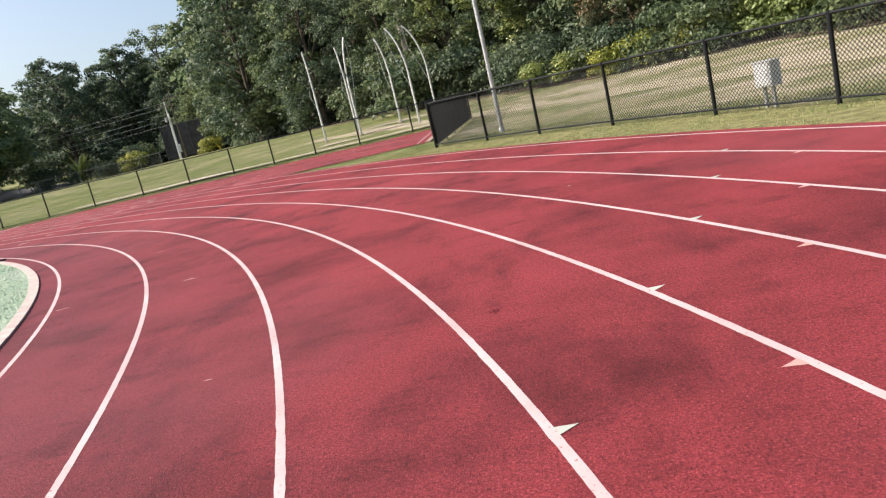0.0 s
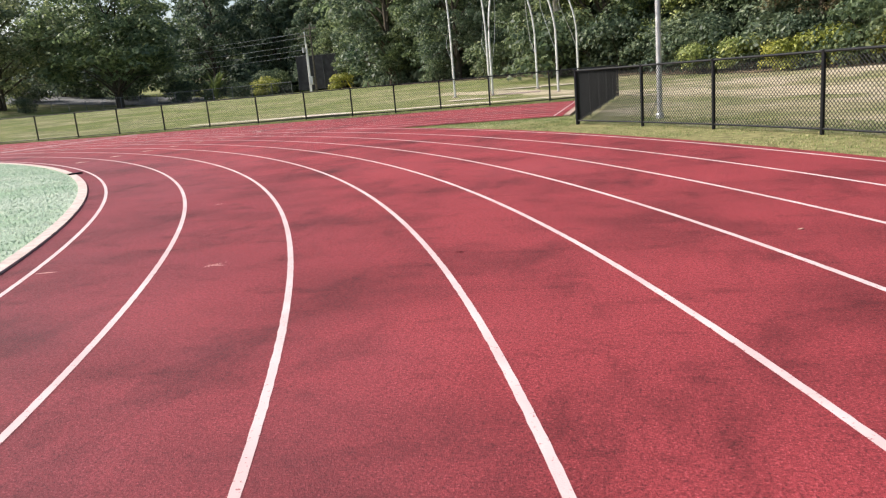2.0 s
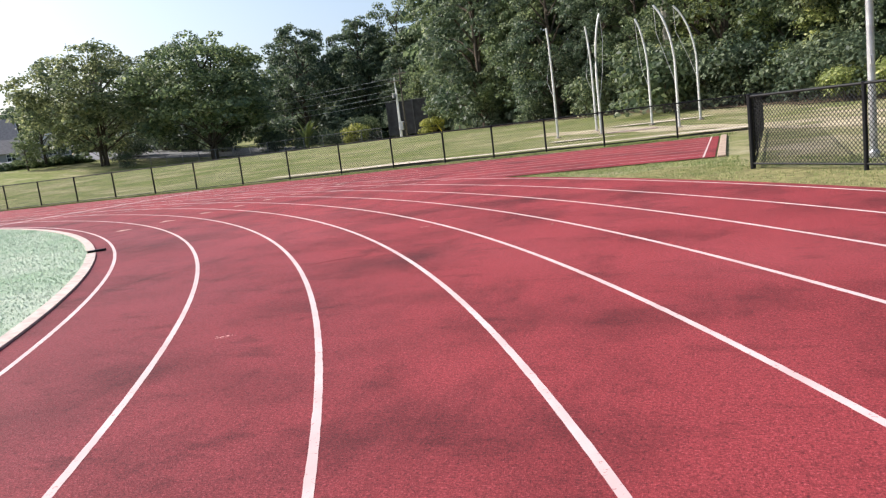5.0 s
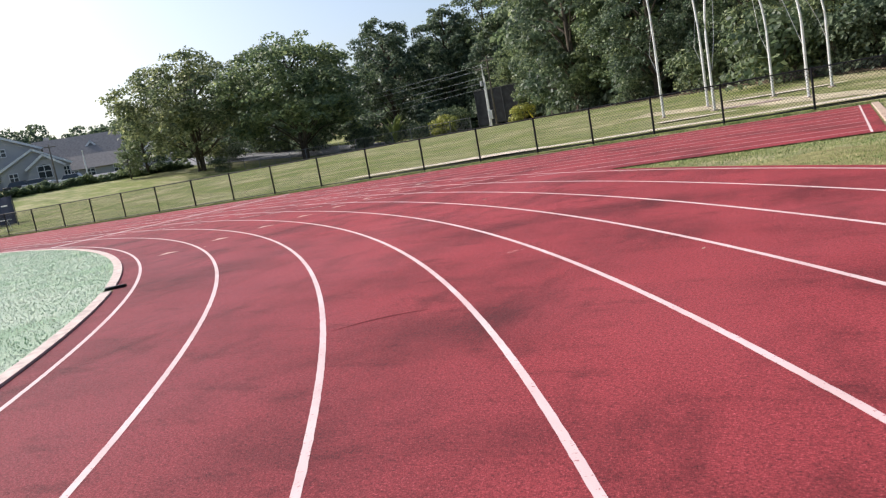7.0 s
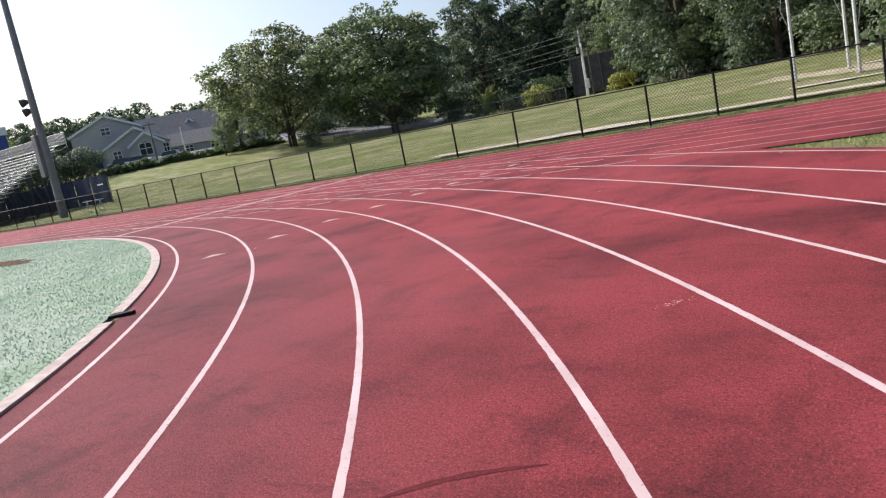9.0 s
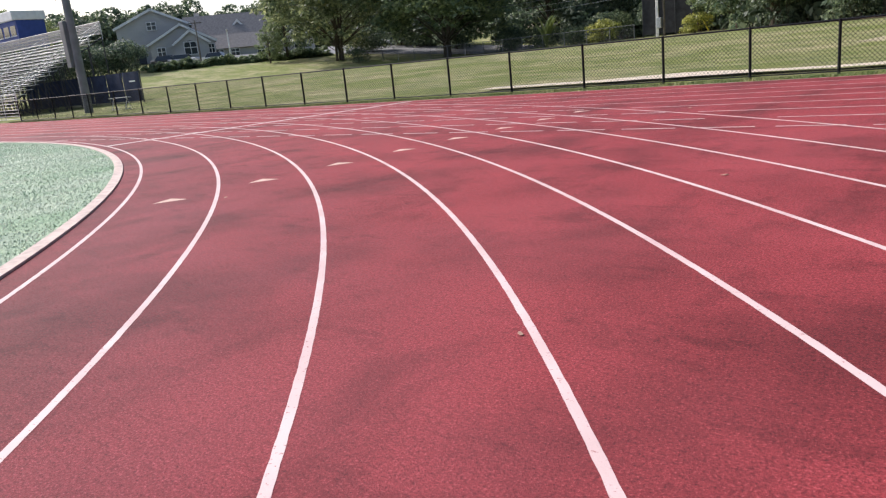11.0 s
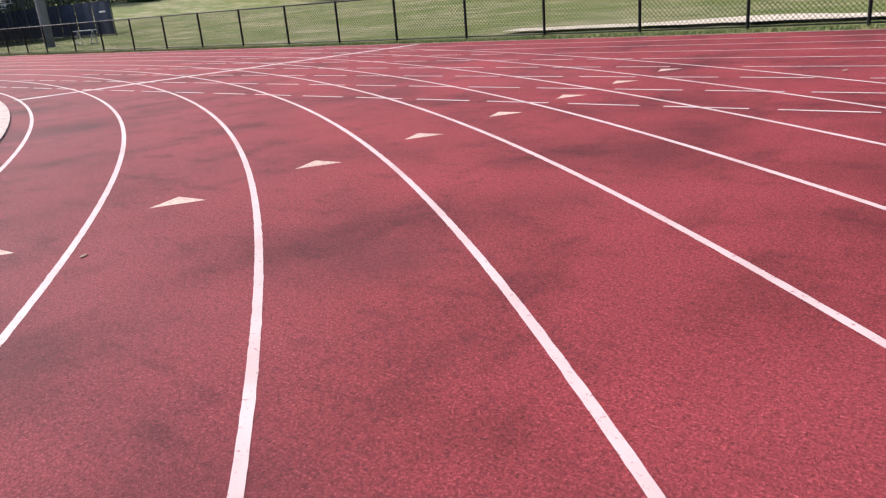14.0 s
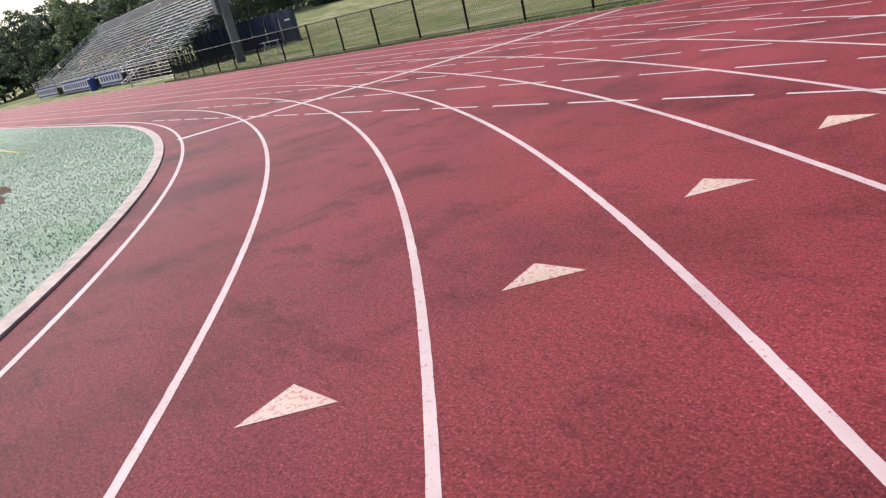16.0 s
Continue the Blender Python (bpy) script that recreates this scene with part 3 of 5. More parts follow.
def tree_kind(seed, height, width, clear, material, count=9500, leaf=0.42, stems=1):
    """The meshes of one kind of tree: trunk with limbs, and a lobed crown."""
    rng = random.Random(seed)
    lobes, bm = [], bmesh.new()
    for s in range(stems):
        off = Vector((rng.uniform(-0.6, 0.6), rng.uniform(-0.6, 0.6), 0)) * (stems > 1)
        lean = Vector((rng.uniform(-1, 1), rng.uniform(-1, 1), 0)) * (0.06 if stems == 1 else 0.22) * height * 0.5
        r = 0.016 * height / (1 + 0.4 * (stems - 1))
        spine = [off + lean * (t ** 1.4) + Vector((0, 0, height * 0.86 * t - 0.3 * (t == 0))) for t in (0, 0.15, 0.35, 0.6, 0.85, 1.0)]
        tube(bm, spine, [r * 1.5, r * 1.1, r * 0.95, r * 0.7, r * 0.4, r * 0.12], 8)
        for i in range(9 if stems == 1 else 5):
            t = rng.uniform(clear * 0.8, 0.92)
            at = off + lean * (t ** 1.4) + Vector((0, 0, height * 0.86 * t))
            a = rng.uniform(0, 6.28)
            reach = width * 0.5 * rng.uniform(0.45, 0.85) * math.sin(math.pi * min(1, (t * 0.8 + 0.25)))
            tip = at + Vector((math.cos(a) * reach, math.sin(a) * reach, reach * rng.uniform(0.25, 0.7)))
            tube(bm, [at, at.lerp(tip, 0.5) + Vector((0, 0, 0.12 * reach)), tip], [r * 0.42, r * 0.26, r * 0.06], 6)
            lobes.append((tip, width * rng.uniform(0.06, 0.10)))
    # rounded masses of foliage on a domed outline, each made of many small clumps
    start = rng.uniform(0, 6.28)
    masses = 20
    for i in range(masses):
        t = (i + 0.5) / masses
        mr = width * rng.uniform(0.145, 0.205) * (1.04 - 0.16 * t)
        z = height * (clear + 0.02) + mr * 0.7 + (height * 0.985 - mr * 0.75 - height * (clear + 0.02) - mr * 0.7) * t
        out = max(0.0, width * 0.5 * math.sqrt(max(0.02, 1 - ((t - 0.38) / 0.74) ** 2)) - mr * 0.85) * rng.uniform(0.78, 1.08)
        a = start + i * 2.4 + rng.uniform(-0.3, 0.3)
        c = Vector((math.cos(a) * out, math.sin(a) * out, z))
        root = Vector((0, 0, max(height * 0.1, z - out * 0.8)))
        tube(bm, [root, root.lerp(c, 0.55) + Vector((0, 0, 0.05 * height)), c], [0.0062 * height, 0.0042 * height, 0.001 * height], 5)
        for k in range(14):
            d = Vector((rng.gauss(0, 1), rng.gauss(0, 1), rng.gauss(0.25, 0.9))).normalized()
            lobes.append((c + d * mr * rng.uniform(0.5, 0.86), mr * rng.uniform(0.30, 0.48)))
    return finish(bm, "trunk", BARK), leaf_cloud("crown", seed, lobes, count, leaf, material)


def place_tree(kind, x, y, size, turn, label, tall=1.0, group=""):
    t = base("tree", x, y, ground_z(x, min(y, 140.0)) - 0.1, label, "tree", group, "", turn)
    t.scale = (size, size, size * tall)
    for name, me in zip(("trunk", "crown"), kind):
        piece(name, me, t)
    return t


OAK = tree_kind(1, 19.0, 13.0, 0.05, LEAF_DARK, 10500, 0.35)
OAK_B = tree_kind(2, 21.0, 12.5, 0.05, LEAF_DARK, 10500, 0.35)
MAPLE = tree_kind(3, 18.0, 12.0, 0.05, LEAF_MID, 10500, 0.35)
NEAR_OAK = tree_kind(14, 19.0, 12.0, 0.02, LEAF_DARK, 16000, 0.255)
NEAR_MAPLE = tree_kind(15, 18.0, 11.5, 0.02, LEAF_WOOD_SHADED, 16000, 0.255)
OLIVE = tree_kind(4, 20.0, 12.0, 0.02, LEAF_WOOD_SHADED, 16000, 0.255)
SUNNY = tree_kind(5, 17.0, 11.0, 0.02, LEAF_LIGHT, 16000, 0.255)
RUSTY = tree_kind(6, 17.0, 9.0, 0.12, LEAF_RUST, 17000, 0.185)
BROAD = tree_kind(7, 16.5, 19.0, 0.06, LEAF_OLIVE, 21000, 0.38, 4)
ROUND = tree_kind(8, 17.0, 17.5, 0.07, LEAF_MID, 26000, 0.37, 2)
DOME = tree_kind(16, 16.6, 11.0, 0.16, LEAF_DARK, 15000, 0.31)
DOME_B = tree_kind(17, 16.4, 10.0, 0.12, LEAF_DARK, 15000, 0.31)
FAR = tree_kind(9, 13.0, 15.0, 0.0, LEAF_DARK, 4300, 0.66)
FAR_B = tree_kind(10, 12.0, 14.0, 0.0, LEAF_WOOD_SHADED, 4300, 0.66)
BACK = tree_kind(12, 21.0, 14.0, 0.02, LEAF_DARK, 4600, 0.62)
BACK_B = tree_kind(13, 20.0, 14.0, 0.02, LEAF_MID, 4600, 0.62)
far_kinds = {"oak": (OAK, OAK_B), "maple": (MAPLE,), "sunny": (SUNNY,), "rusty": (RUSTY,)}
near_kinds = {"oak": (NEAR_OAK, NEAR_OAK, OLIVE), "maple": (NEAR_MAPLE, OLIVE), "sunny": (SUNNY,), "rusty": (RUSTY,)}
labels = {"oak": "tall dark green oak at the woods' edge", "maple": "tall green leafy tree at the woods' edge",
          "sunny": "bright green tree lit by the sun", "rusty": "tall tree with rusty brown turning leaves"}
rng = random.Random(11)
# the edge of the woods, from the utility poles round to beyond the bend
edge = [(-24.0, 118.0), (-15.0, 111.0), (-6.0, 106.0), (2.0, 100.0), (6.5, 89.0), (10.0, 80.0), (15.0, 74.0), (20.5, 70.0), (26.0, 67.0), (30.5, 63.0), (34.5, 59.5), (38.5, 56.0),
        (42.5, 52.0), (46.0, 48.0), (49.5, 43.5), (52.5, 38.5), (55.5, 32.5), (58.5, 25.5), (61.0, 17.5), (63.0, 8.5), (64.5, -1.5)]
mix = ["oak", "oak", "maple", "oak", "maple", "oak", "maple", "oak", "maple", "sunny", "sunny", "maple", "rusty", "oak", "maple", "oak", "sunny", "maple", "oak", "maple", "oak"]
for i, (x, y) in enumerate(edge):
    n = Vector((x - 10, y - 12)).normalized()
    for row, back in enumerate((0.0, 6.5)):
        for half in (0, 1):
            if row == 1 and half and i % 2:
                continue
            j = min(i + 1, len(edge) - 1)
            px = x + (edge[j][0] - x) * 0.5 * half + n.x * back + rng.uniform(-2.0, 2.0)
            py = y + (edge[j][1] - y) * 0.5 * half + n.y * back + rng.uniform(-2.0, 2.0)
            kind = mix[i] if row == 0 and not half else rng.choice(("oak", "oak", "maple", "maple"))
            size = rng.uniform(0.58, 0.95) if row == 0 else rng.uniform(0.92, 1.15)
            size *= (0.62, 0.66, 0.75)[i] if i < 3 else 1.0
            place_tree(rng.choice((near_kinds if i >= 7 else far_kinds)[kind]) if row == 0 else rng.choice((BACK, BACK_B)), px, py, size, rng.uniform(0, 360), labels[kind], group="trees of the woods")
def bare_tree():
    t = base("bare_tree", 27.5, 61.8, ground_z(27.5, 61.8) - 0.1, "pale dead forked trunk standing before the woods", "tree")
    part("trunk", rod([(0, 0, 0), (0.1, 0.1, 4), (0.0, 0.2, 7.6)], [0.34, 0.27, 0.24], 9), PALE_BARK, t)
    part("fork", rod([(0, 0.2, 7.4), (-0.55, 0.25, 9.6), (-0.7, 0.3, 12.4), (-1.3, 0.4, 15.0)], [0.2, 0.17, 0.12, 0.05], 8), PALE_BARK, t)
    part("fork", rod([(0, 0.2, 7.4), (0.65, 0.2, 9.3), (1.0, 0.3, 11.6), (1.2, 0.4, 14.2)], [0.2, 0.16, 0.12, 0.05], 8), PALE_BARK, t)
    part("twig", rod([(0.8, 0.25, 10.2), (1.6, 0.0, 11.2), (2.0, -0.1, 12.6)], [0.07, 0.05, 0.02], 6), PALE_BARK, t)


bare_tree()
# the open trees on the far lawn and the dark trees behind them
broad = place_tree(BROAD, -47.6, 91.5, 1.18, 40, "broad many-stemmed tree with open sunlit crown", 0.84)
twigs = random.Random(31)
for k in range(14):
    a, reach, top = twigs.uniform(0, 6.28), twigs.uniform(0.6, 3.6), twigs.uniform(13.6, 16.2)
    q = Vector((math.cos(a), math.sin(a), 0))
    part("bare_branch", rod([q * 0.4 + Vector((0, 0, 9.0)), q * reach * 0.6 + Vector((0, 0, 12.5)), q * reach + Vector((twigs.uniform(-0.5, 0.5), 0, top))], [0.11, 0.07, 0.02], 5), PALE_BARK, broad, "pale leafless branch")
place_tree(ROUND, -32.0, 94.5, 1.2, 10, "large round-crowned green tree on two trunks", 0.81)
place_tree(MAPLE, -58.5, 92.0, 0.55, 80, "small green tree beside the broad tree")
for x, y, s, kind, turn in ((-26.0, 109.0, 1.05, DOME, 20), (-17.6, 112.0, 1.08, DOME_B, 200), (-7.0, 112.0, 1.0, DOME, 140), (-13.0, 115.0, 1.0, OLIVE, 70)):
    place_tree(kind, x, y, s, turn, "dark green oak with a domed clumpy crown behind the lawn", group="oaks behind the lawn")
for x, y, s, kind in ((-40.0, 128.0, 0.80, OAK), (-28.0, 128.0, 0.76, OAK_B), (-34.0, 137.0, 0.80, OAK), (-18.0, 126.0, 0.72, OAK), (-49.0, 128.0, 0.72, OAK_B), (-12.0, 124.0, 0.74, OAK_B),
                      (-44.0, 138.0, 0.85, OAK), (-23.0, 138.0, 0.76, OAK_B), (-56.0, 132.0, 0.62, OAK), (-31.0, 121.0, 0.68, OAK_B)):
    place_tree(kind, x, y, s, rng.uniform(0, 360), "dark green oak standing behind the lawn", group="oaks behind the lawn")
for i in range(9):
    a, d = radians(34 + 1.7 * i), 168 + rng.uniform(-6, 6)
    place_tree((FAR, FAR_B)[i % 2], 29 - d * math.sin(a), 17 + d * math.cos(a), rng.uniform(0.8, 1.05), rng.uniform(0, 360), "dark green tree behind the lawn's back fence", group="trees behind the lawn")
# far tree line behind the houses and the stand
for i in range(44):
    a = radians(46 + 1.06 * i)
    d = 205 + rng.uniform(-12, 16) + 18 * (i % 2) - 1.2 * max(0, i - 23)
    x, y = 29 - d * math.sin(a), 17 + d * math.cos(a)
    place_tree((FAR, FAR_B)[i % 2], x, y, rng.uniform(1.0, 1.3), rng.uniform(0, 360), "distant dark green tree on the skyline", group="distant trees")
for x, y, s, kind in ((-92.0, 66.0, 0.6, OAK), (-101.0, 70.0, 0.72, MAPLE), (-112.0, 66.0, 0.78, OAK_B), (-121.0, 60.0, 0.8, MAPLE), (-128.0, 52.0, 0.8, OAK), (-91.0, 75.0, 0.45, SUNNY),
                      (-135.0, 44.0, 0.8, MAPLE), (-108.0, 74.0, 0.6, OAK)):
    place_tree(kind, x, y, s, rng.uniform(0, 360), "green tree behind the spectator stand", group="trees behind the stand")


# ---- bushes ----
def bush_kind(seed, w, h, material, count, leaf):
    rng = random.Random(seed)
    lobes = [(Vector((rng.uniform(-0.36, 0.36) * w, rng.uniform(-0.3, 0.3) * w, h * rng.uniform(0.08, 0.70))), h * rng.uniform(0.2, 0.36)) for _ in range(16)]
    bm = bmesh.new()
    for l in lobes[:7]:
        tube(bm, [(l[0].x * 0.2, l[0].y * 0.2, -0.1), l[0] * 0.6, l[0]], [0.045, 0.03, 0.01], 5)
    return finish(bm, "woody_base", BARK), leaf_cloud("foliage", seed, lobes, count, leaf, material)


BUSH_DARK = bush_kind(21, 5.0, 4.2, LEAF_DARK, 3000, 0.24)
BUSH_MID = bush_kind(22, 4.6, 3.6, LEAF_WOOD_SHADED, 3000, 0.225)
BUSH_SUN = bush_kind(23, 4.2, 3.2, LEAF_LIGHT, 3200, 0.20)
BUSH_GOLD = bush_kind(24, 4.4, 2.9, LEAF_GOLD, 3400, 0.18)
THICKET = bush_kind(26, 6.0, 5.0, LEAF_DARK, 1400, 0.44)
HEDGE = bush_kind(25, 4.0, 1.8, LEAF_MID, 2400, 0.24)


def place_bush(kind, x, y, size, turn, label, group=""):
    b = base("bush", x, y, ground_z(x, min(y, 140.0)) - 0.05, label, "bush", group, "", turn)
    b.scale = (size, size, size)
    for name, me in zip(("woody_base", "foliage"), kind):
        piece(name, me, b)


for i, (x, y) in enumerate(edge[1:]):
    px, py = edge[i]
    for s in ((0.2, 0.7) if i > 8 else (0.45,)):
        u, w = px + (x - px) * s, py + (y - py) * s
        n = Vector((u - 10, w - 12)).normalized()
        u, w = u - n.x * rng.uniform(2.2, 4.2), w - n.y * rng.uniform(2.2, 4.2)
        kind = rng.choice((BUSH_DARK, BUSH_DARK, BUSH_MID, BUSH_SUN)) if i > 5 else rng.choice((BUSH_DARK, BUSH_DARK, BUSH_MID))
        if 1 <= i <= 3:
            continue
        place_bush(kind, u, w, rng.uniform(0.6, 1.05), rng.uniform(0, 360), "leafy undergrowth at the foot of the woods", "undergrowth")
# a second, lower and darker growth between the trunks
for i, (x, y) in enumerate(edge[1:]):
    px, py = edge[i]
    for s in (0.0, 0.33, 0.66):
        for back in ((2.0, 9.0) if i < 8 else (2.5,)):
            u, w = px + (x - px) * s, py + (y - py) * s
            n = Vector((u - 10, w - 12)).normalized()
            u, w = u + n.x * (back + rng.uniform(-1, 1)), w + n.y * (back + rng.uniform(-1, 1))
            place_bush(THICKET, u, w, rng.uniform(0.85, 1.25), rng.uniform(0, 360), "dark leafy thicket between the trunks of the woods", "thickets")
for i in range(18):
    place_bush(THICKET, -62 + 4.2 * i + rng.uniform(-1, 1), 110 + rng.uniform(-2, 5), rng.uniform(0.9, 1.3), rng.uniform(0, 360), "dark leafy thicket in the shade behind the lawn", "thickets")
for x, y, s in ((39.6, 49.0, 0.6), (41.4, 47.8, 0.75), (43.2, 46.2, 0.7)):
    place_bush(BUSH_GOLD, x, y, s, x * 40, "yellow-green sunlit bush before the woods", "yellow bushes")
place_bush(BUSH_MID, 27.2, 59.4, 1.3, 60, "green undergrowth before the dead trunk")
for x, y, s in ((36.0, 53.0, 0.7), (45.0, 44.2, 0.9), (47.4, 41.8, 0.95), (49.8, 39.2, 0.95), (51.8, 36.0, 1.0), (53.8, 32.5, 1.0), (55.6, 28.5, 0.9)):
    place_bush(BUSH_SUN, x, y, s, x * 31, "bright green sunlit bush before the woods", "sunny bushes")
place_bush(BUSH_GOLD, -9.6, 91.6, 0.85, 30, "rounded yellow-green bush by the back fence")
place_bush(BUSH_GOLD, -0.4, 92.5, 0.7, 80, "rounded yellow-green bush beside the utility poles")
place_bush(BUSH_MID, -13.6, 92.6, 0.6, 80, "low green bush by the back fence")
for i in range(1, 15):
    if i in (3, 4, 7):
        continue
    place_bush((BUSH_DARK, BUSH_MID)[i % 3 == 1], -58 + 3.5 * i + rng.uniform(-1, 1), 103 + rng.uniform(-3, 4), rng.uniform(0.75, 1.15), rng.uniform(0, 360), "dark leafy shrub in the shade behind the lawn", "shade shrubs")
place_bush(BUSH_DARK, -41.0, 88.5, 0.5, 10, "dark green shrub under the broad tree")
for i in range(26):
    a = 46.8 + 0.47 * i
    d = 117 + rng.uniform(-1.2, 1.2)
    place_bush(HEDGE, 29 - d * math.sin(radians(a)), 17 + d * math.cos(radians(a)), rng.uniform(0.55, 0.95), rng.uniform(0, 360), "overgrown green hedge shrub before the houses", "hedge shrubs")
for i in range(7):
    a, d = radians(59.6 + 0.9 * i), 119 + rng.uniform(-2, 2)
    place_bush(BUSH_DARK, 29 - d * math.sin(a), 17 + d * math.cos(a), rng.uniform(0.8, 1.15), rng.uniform(0, 360), "dark green shrub between the stand and the houses", "shrubs by the stand")
place_tree(MAPLE, 29 - 112 * math.sin(radians(50.6)), 17 + 112 * math.cos(radians(50.6)), 0.32, 15, "small low-branched green tree by the hedge", 0.9)


def feather_plant():
    """A tall clump of arching feathery leaves."""
    p = base("ornamental_plant", -16.6, 92.3, ground_z(-16.6, 92.3) - 0.05, "tall clump of arching grey-green leaves", "plant")
    rng = random.Random(5)
    for i in range(16):
        a, h, w = rng.uniform(0, 6.28), rng.uniform(2.8, 4.8), rng.uniform(0.7, 2.1)
        bm = bmesh.new()
        last = None
        for s in range(8):
            t = s / 7
            c = Vector((math.cos(a) * w * t ** 1.6, math.sin(a) * w * t ** 1.6, h * (t - 0.28 * t ** 3)))
            side = Vector((-math.sin(a), math.cos(a), 0)) * (0.03 + 0.22 * math.sin(math.pi * min(1, t * 0.95 + 0.05)))
            cur = (bm.verts.new(c - side), bm.verts.new(c + Vector((0, 0, 0.05))), bm.verts.new(c + side))
            if last:
                bm.faces.new((last[0], last[1], cur[1], cur[0]))
                bm.faces.new((last[1], last[2], cur[2], cur[1]))
            last = cur
        part("leaf", bm, LEAF_LIGHT, p)


feather_plant()


def leaf_litter():
    """Brown bare soil and fallen leaves along the foot of the woods."""
    side = []
    for i in range(len(edge) - 1):
        for k in range(8):
            t = k / 8
            side.append(Vector(edge[i]).lerp(Vector(edge[i + 1]), t))
    lo, hi = [], []
    for i, p in enumerate(side):
        n = (p - Vector((10, 12))).normalized()
        q = p - n * (4.6 + 1.4 * noise.noise((i * 0.35, 0, 7)) + 0.5 * noise.noise((i * 1.7, 3, 7)))
        w = p + n * 6.0
        lo.append((q.x, q.y, ground_z(q.x, q.y) + 0.045))
        hi.append((w.x, w.y, ground_z(w.x, w.y) + 0.045))
    k = len(side)
    structure("leaf_litter", mesh_of("leaf_litter", lo + hi, [(i, i + 1, k + i + 1, k + i) for i in range(k - 1)], LITTER_SOIL), "brown leaf litter and bare soil at the foot of the woods", "leaf litter")


leaf_litter()


# ---- poles and cages ----
def cage_pole(x, y, bend, reach, height):
    z = ground_z(x, y)
    p = base("cage_pole", x, y, z, "tall pale metal throwing-cage pole with a curved top", "pole", "throwing cage poles")
    d = Vector((math.cos(radians(bend)), math.sin(radians(bend)), 0))
    pts = [(0, 0, -0.1), (0, 0, height * 0.5)]
    for i in range(1, 8):
        t = i / 7
        pts.append(tuple(d * (reach * t ** 1.9) + Vector((0, 0, height * (0.5 + 0.5 * (t - 0.12 * t ** 4) / 0.88)))))
    part("shaft", rod(pts, [0.06, 0.055] + [0.048] * 7, 10), CAGE, p)
    bm = bmesh.new()
    tube(bm, [(0, 0, -0.06), (0, 0, 0.05)], 0.16, 10)
    part("footing", bm, KERB, p)
    tip = Vector(pts[-1])
    rope = [tip, tip + Vector((0.05, 0.02, -1.2)), Vector((d.x * 0.28, d.y * 0.28, height * 0.52)), (0.08, 0.0, height * 0.3)]
    part("rope", rod(rope, 0.012, 5), GALV, p, "thin hoisting rope")


for x, y, bend, reach, h in ((22.95, 49.7, 180, 0.08, 5.3), (25.18, 49.0, 15, 0.36, 5.5), (27.3, 51.3, 175, 0.45, 5.15), (28.78, 47.6, 170, 0.75, 5.35), (29.55, 51.3, 185, 0.9, 5.45), (24.55, 51.6, 180, 0.15, 5.2)):
    cage_pole(x, y, bend, reach, h)
bm = bmesh.new()
block(bm, (0, 0, 0), (2.3, 0.1, 0.08), bevel=0.02)
toe = tagged(new("throwing_kerb", finish(bm, "throwing_kerb", KERB)), "long low pale board lying on the grass", "board")
toe.matrix_basis = pose(26.65, 48.6, ground_z(26.65, 48.6) + 0.05, 0, 0, -4)


def steel_pole(x, y, z, h, r0, r1, label):
    p = base("light_pole", x, y, z, label, "pole")
    part("shaft", rod([(0, 0, -0.2), (0, 0, h * 0.5), (0, 0, h)], [r0, (r0 + r1) / 2, r1], 16), GALV, p)
    bm = bmesh.new()
    tube(bm, [(0, 0, -0.1), (0, 0, 0.06), (0, 0, 0.1)], [r0 * 1.5, r0 * 1.5, r0 * 1.25], 14)
    part("base_plate", bm, GALV, p)
    bm = bmesh.new()
    block(bm, (0, -r0 - 0.02, 0), (0.06, 0.04, 0.16), bevel=0.008)
    part("hand_hole_cover", bm, GALV, p).location = (0.0, 0.0, 1.55)
    return p


steel_pole(33.02, 26.95, 0.0, 11.0, 0.062, 0.046, "tall plain pale galvanised steel pole behind the fence")


def stadium_pole():
    x, y = -19.75, 43.3
    p = base("stadium_light_pole", x, y, ground_z(x, y), "massive grey steel stadium light pole", "pole")
    part("shaft", rod([(0, 0, -0.3), (0, 0, 10), (0, 0, 22)], [0.26, 0.21, 0.14], 18), POLE_GREY, p)
    bm = bmesh.new()
    block(bm, (0, 0, 0), (0.5, 0.35, 2.7), bevel=0.03)
    part("control_cabinet", bm, POLE_GREY, p).location = (-0.36, -0.26, 4.1)
    for z, dx in ((7.6, -0.62), (7.0, -0.52)):
        bm = bmesh.new()
        tube(bm, [(0, 0.18, 0), (0, -0.05, 0), (0, -0.3, -0.06)], [0.10, 0.22, 0.27], 12)
        horn = part("loudspeaker", bm, STEEL, p, "small grey horn loudspeaker")
        horn.matrix_basis = pose(dx, -0.1, z, 0, 0, -40)
        part("bracket", rod([(0, 0.1, 0), (0.45, 0.15, 0)], 0.03, 6), STEEL, horn)


stadium_pole()


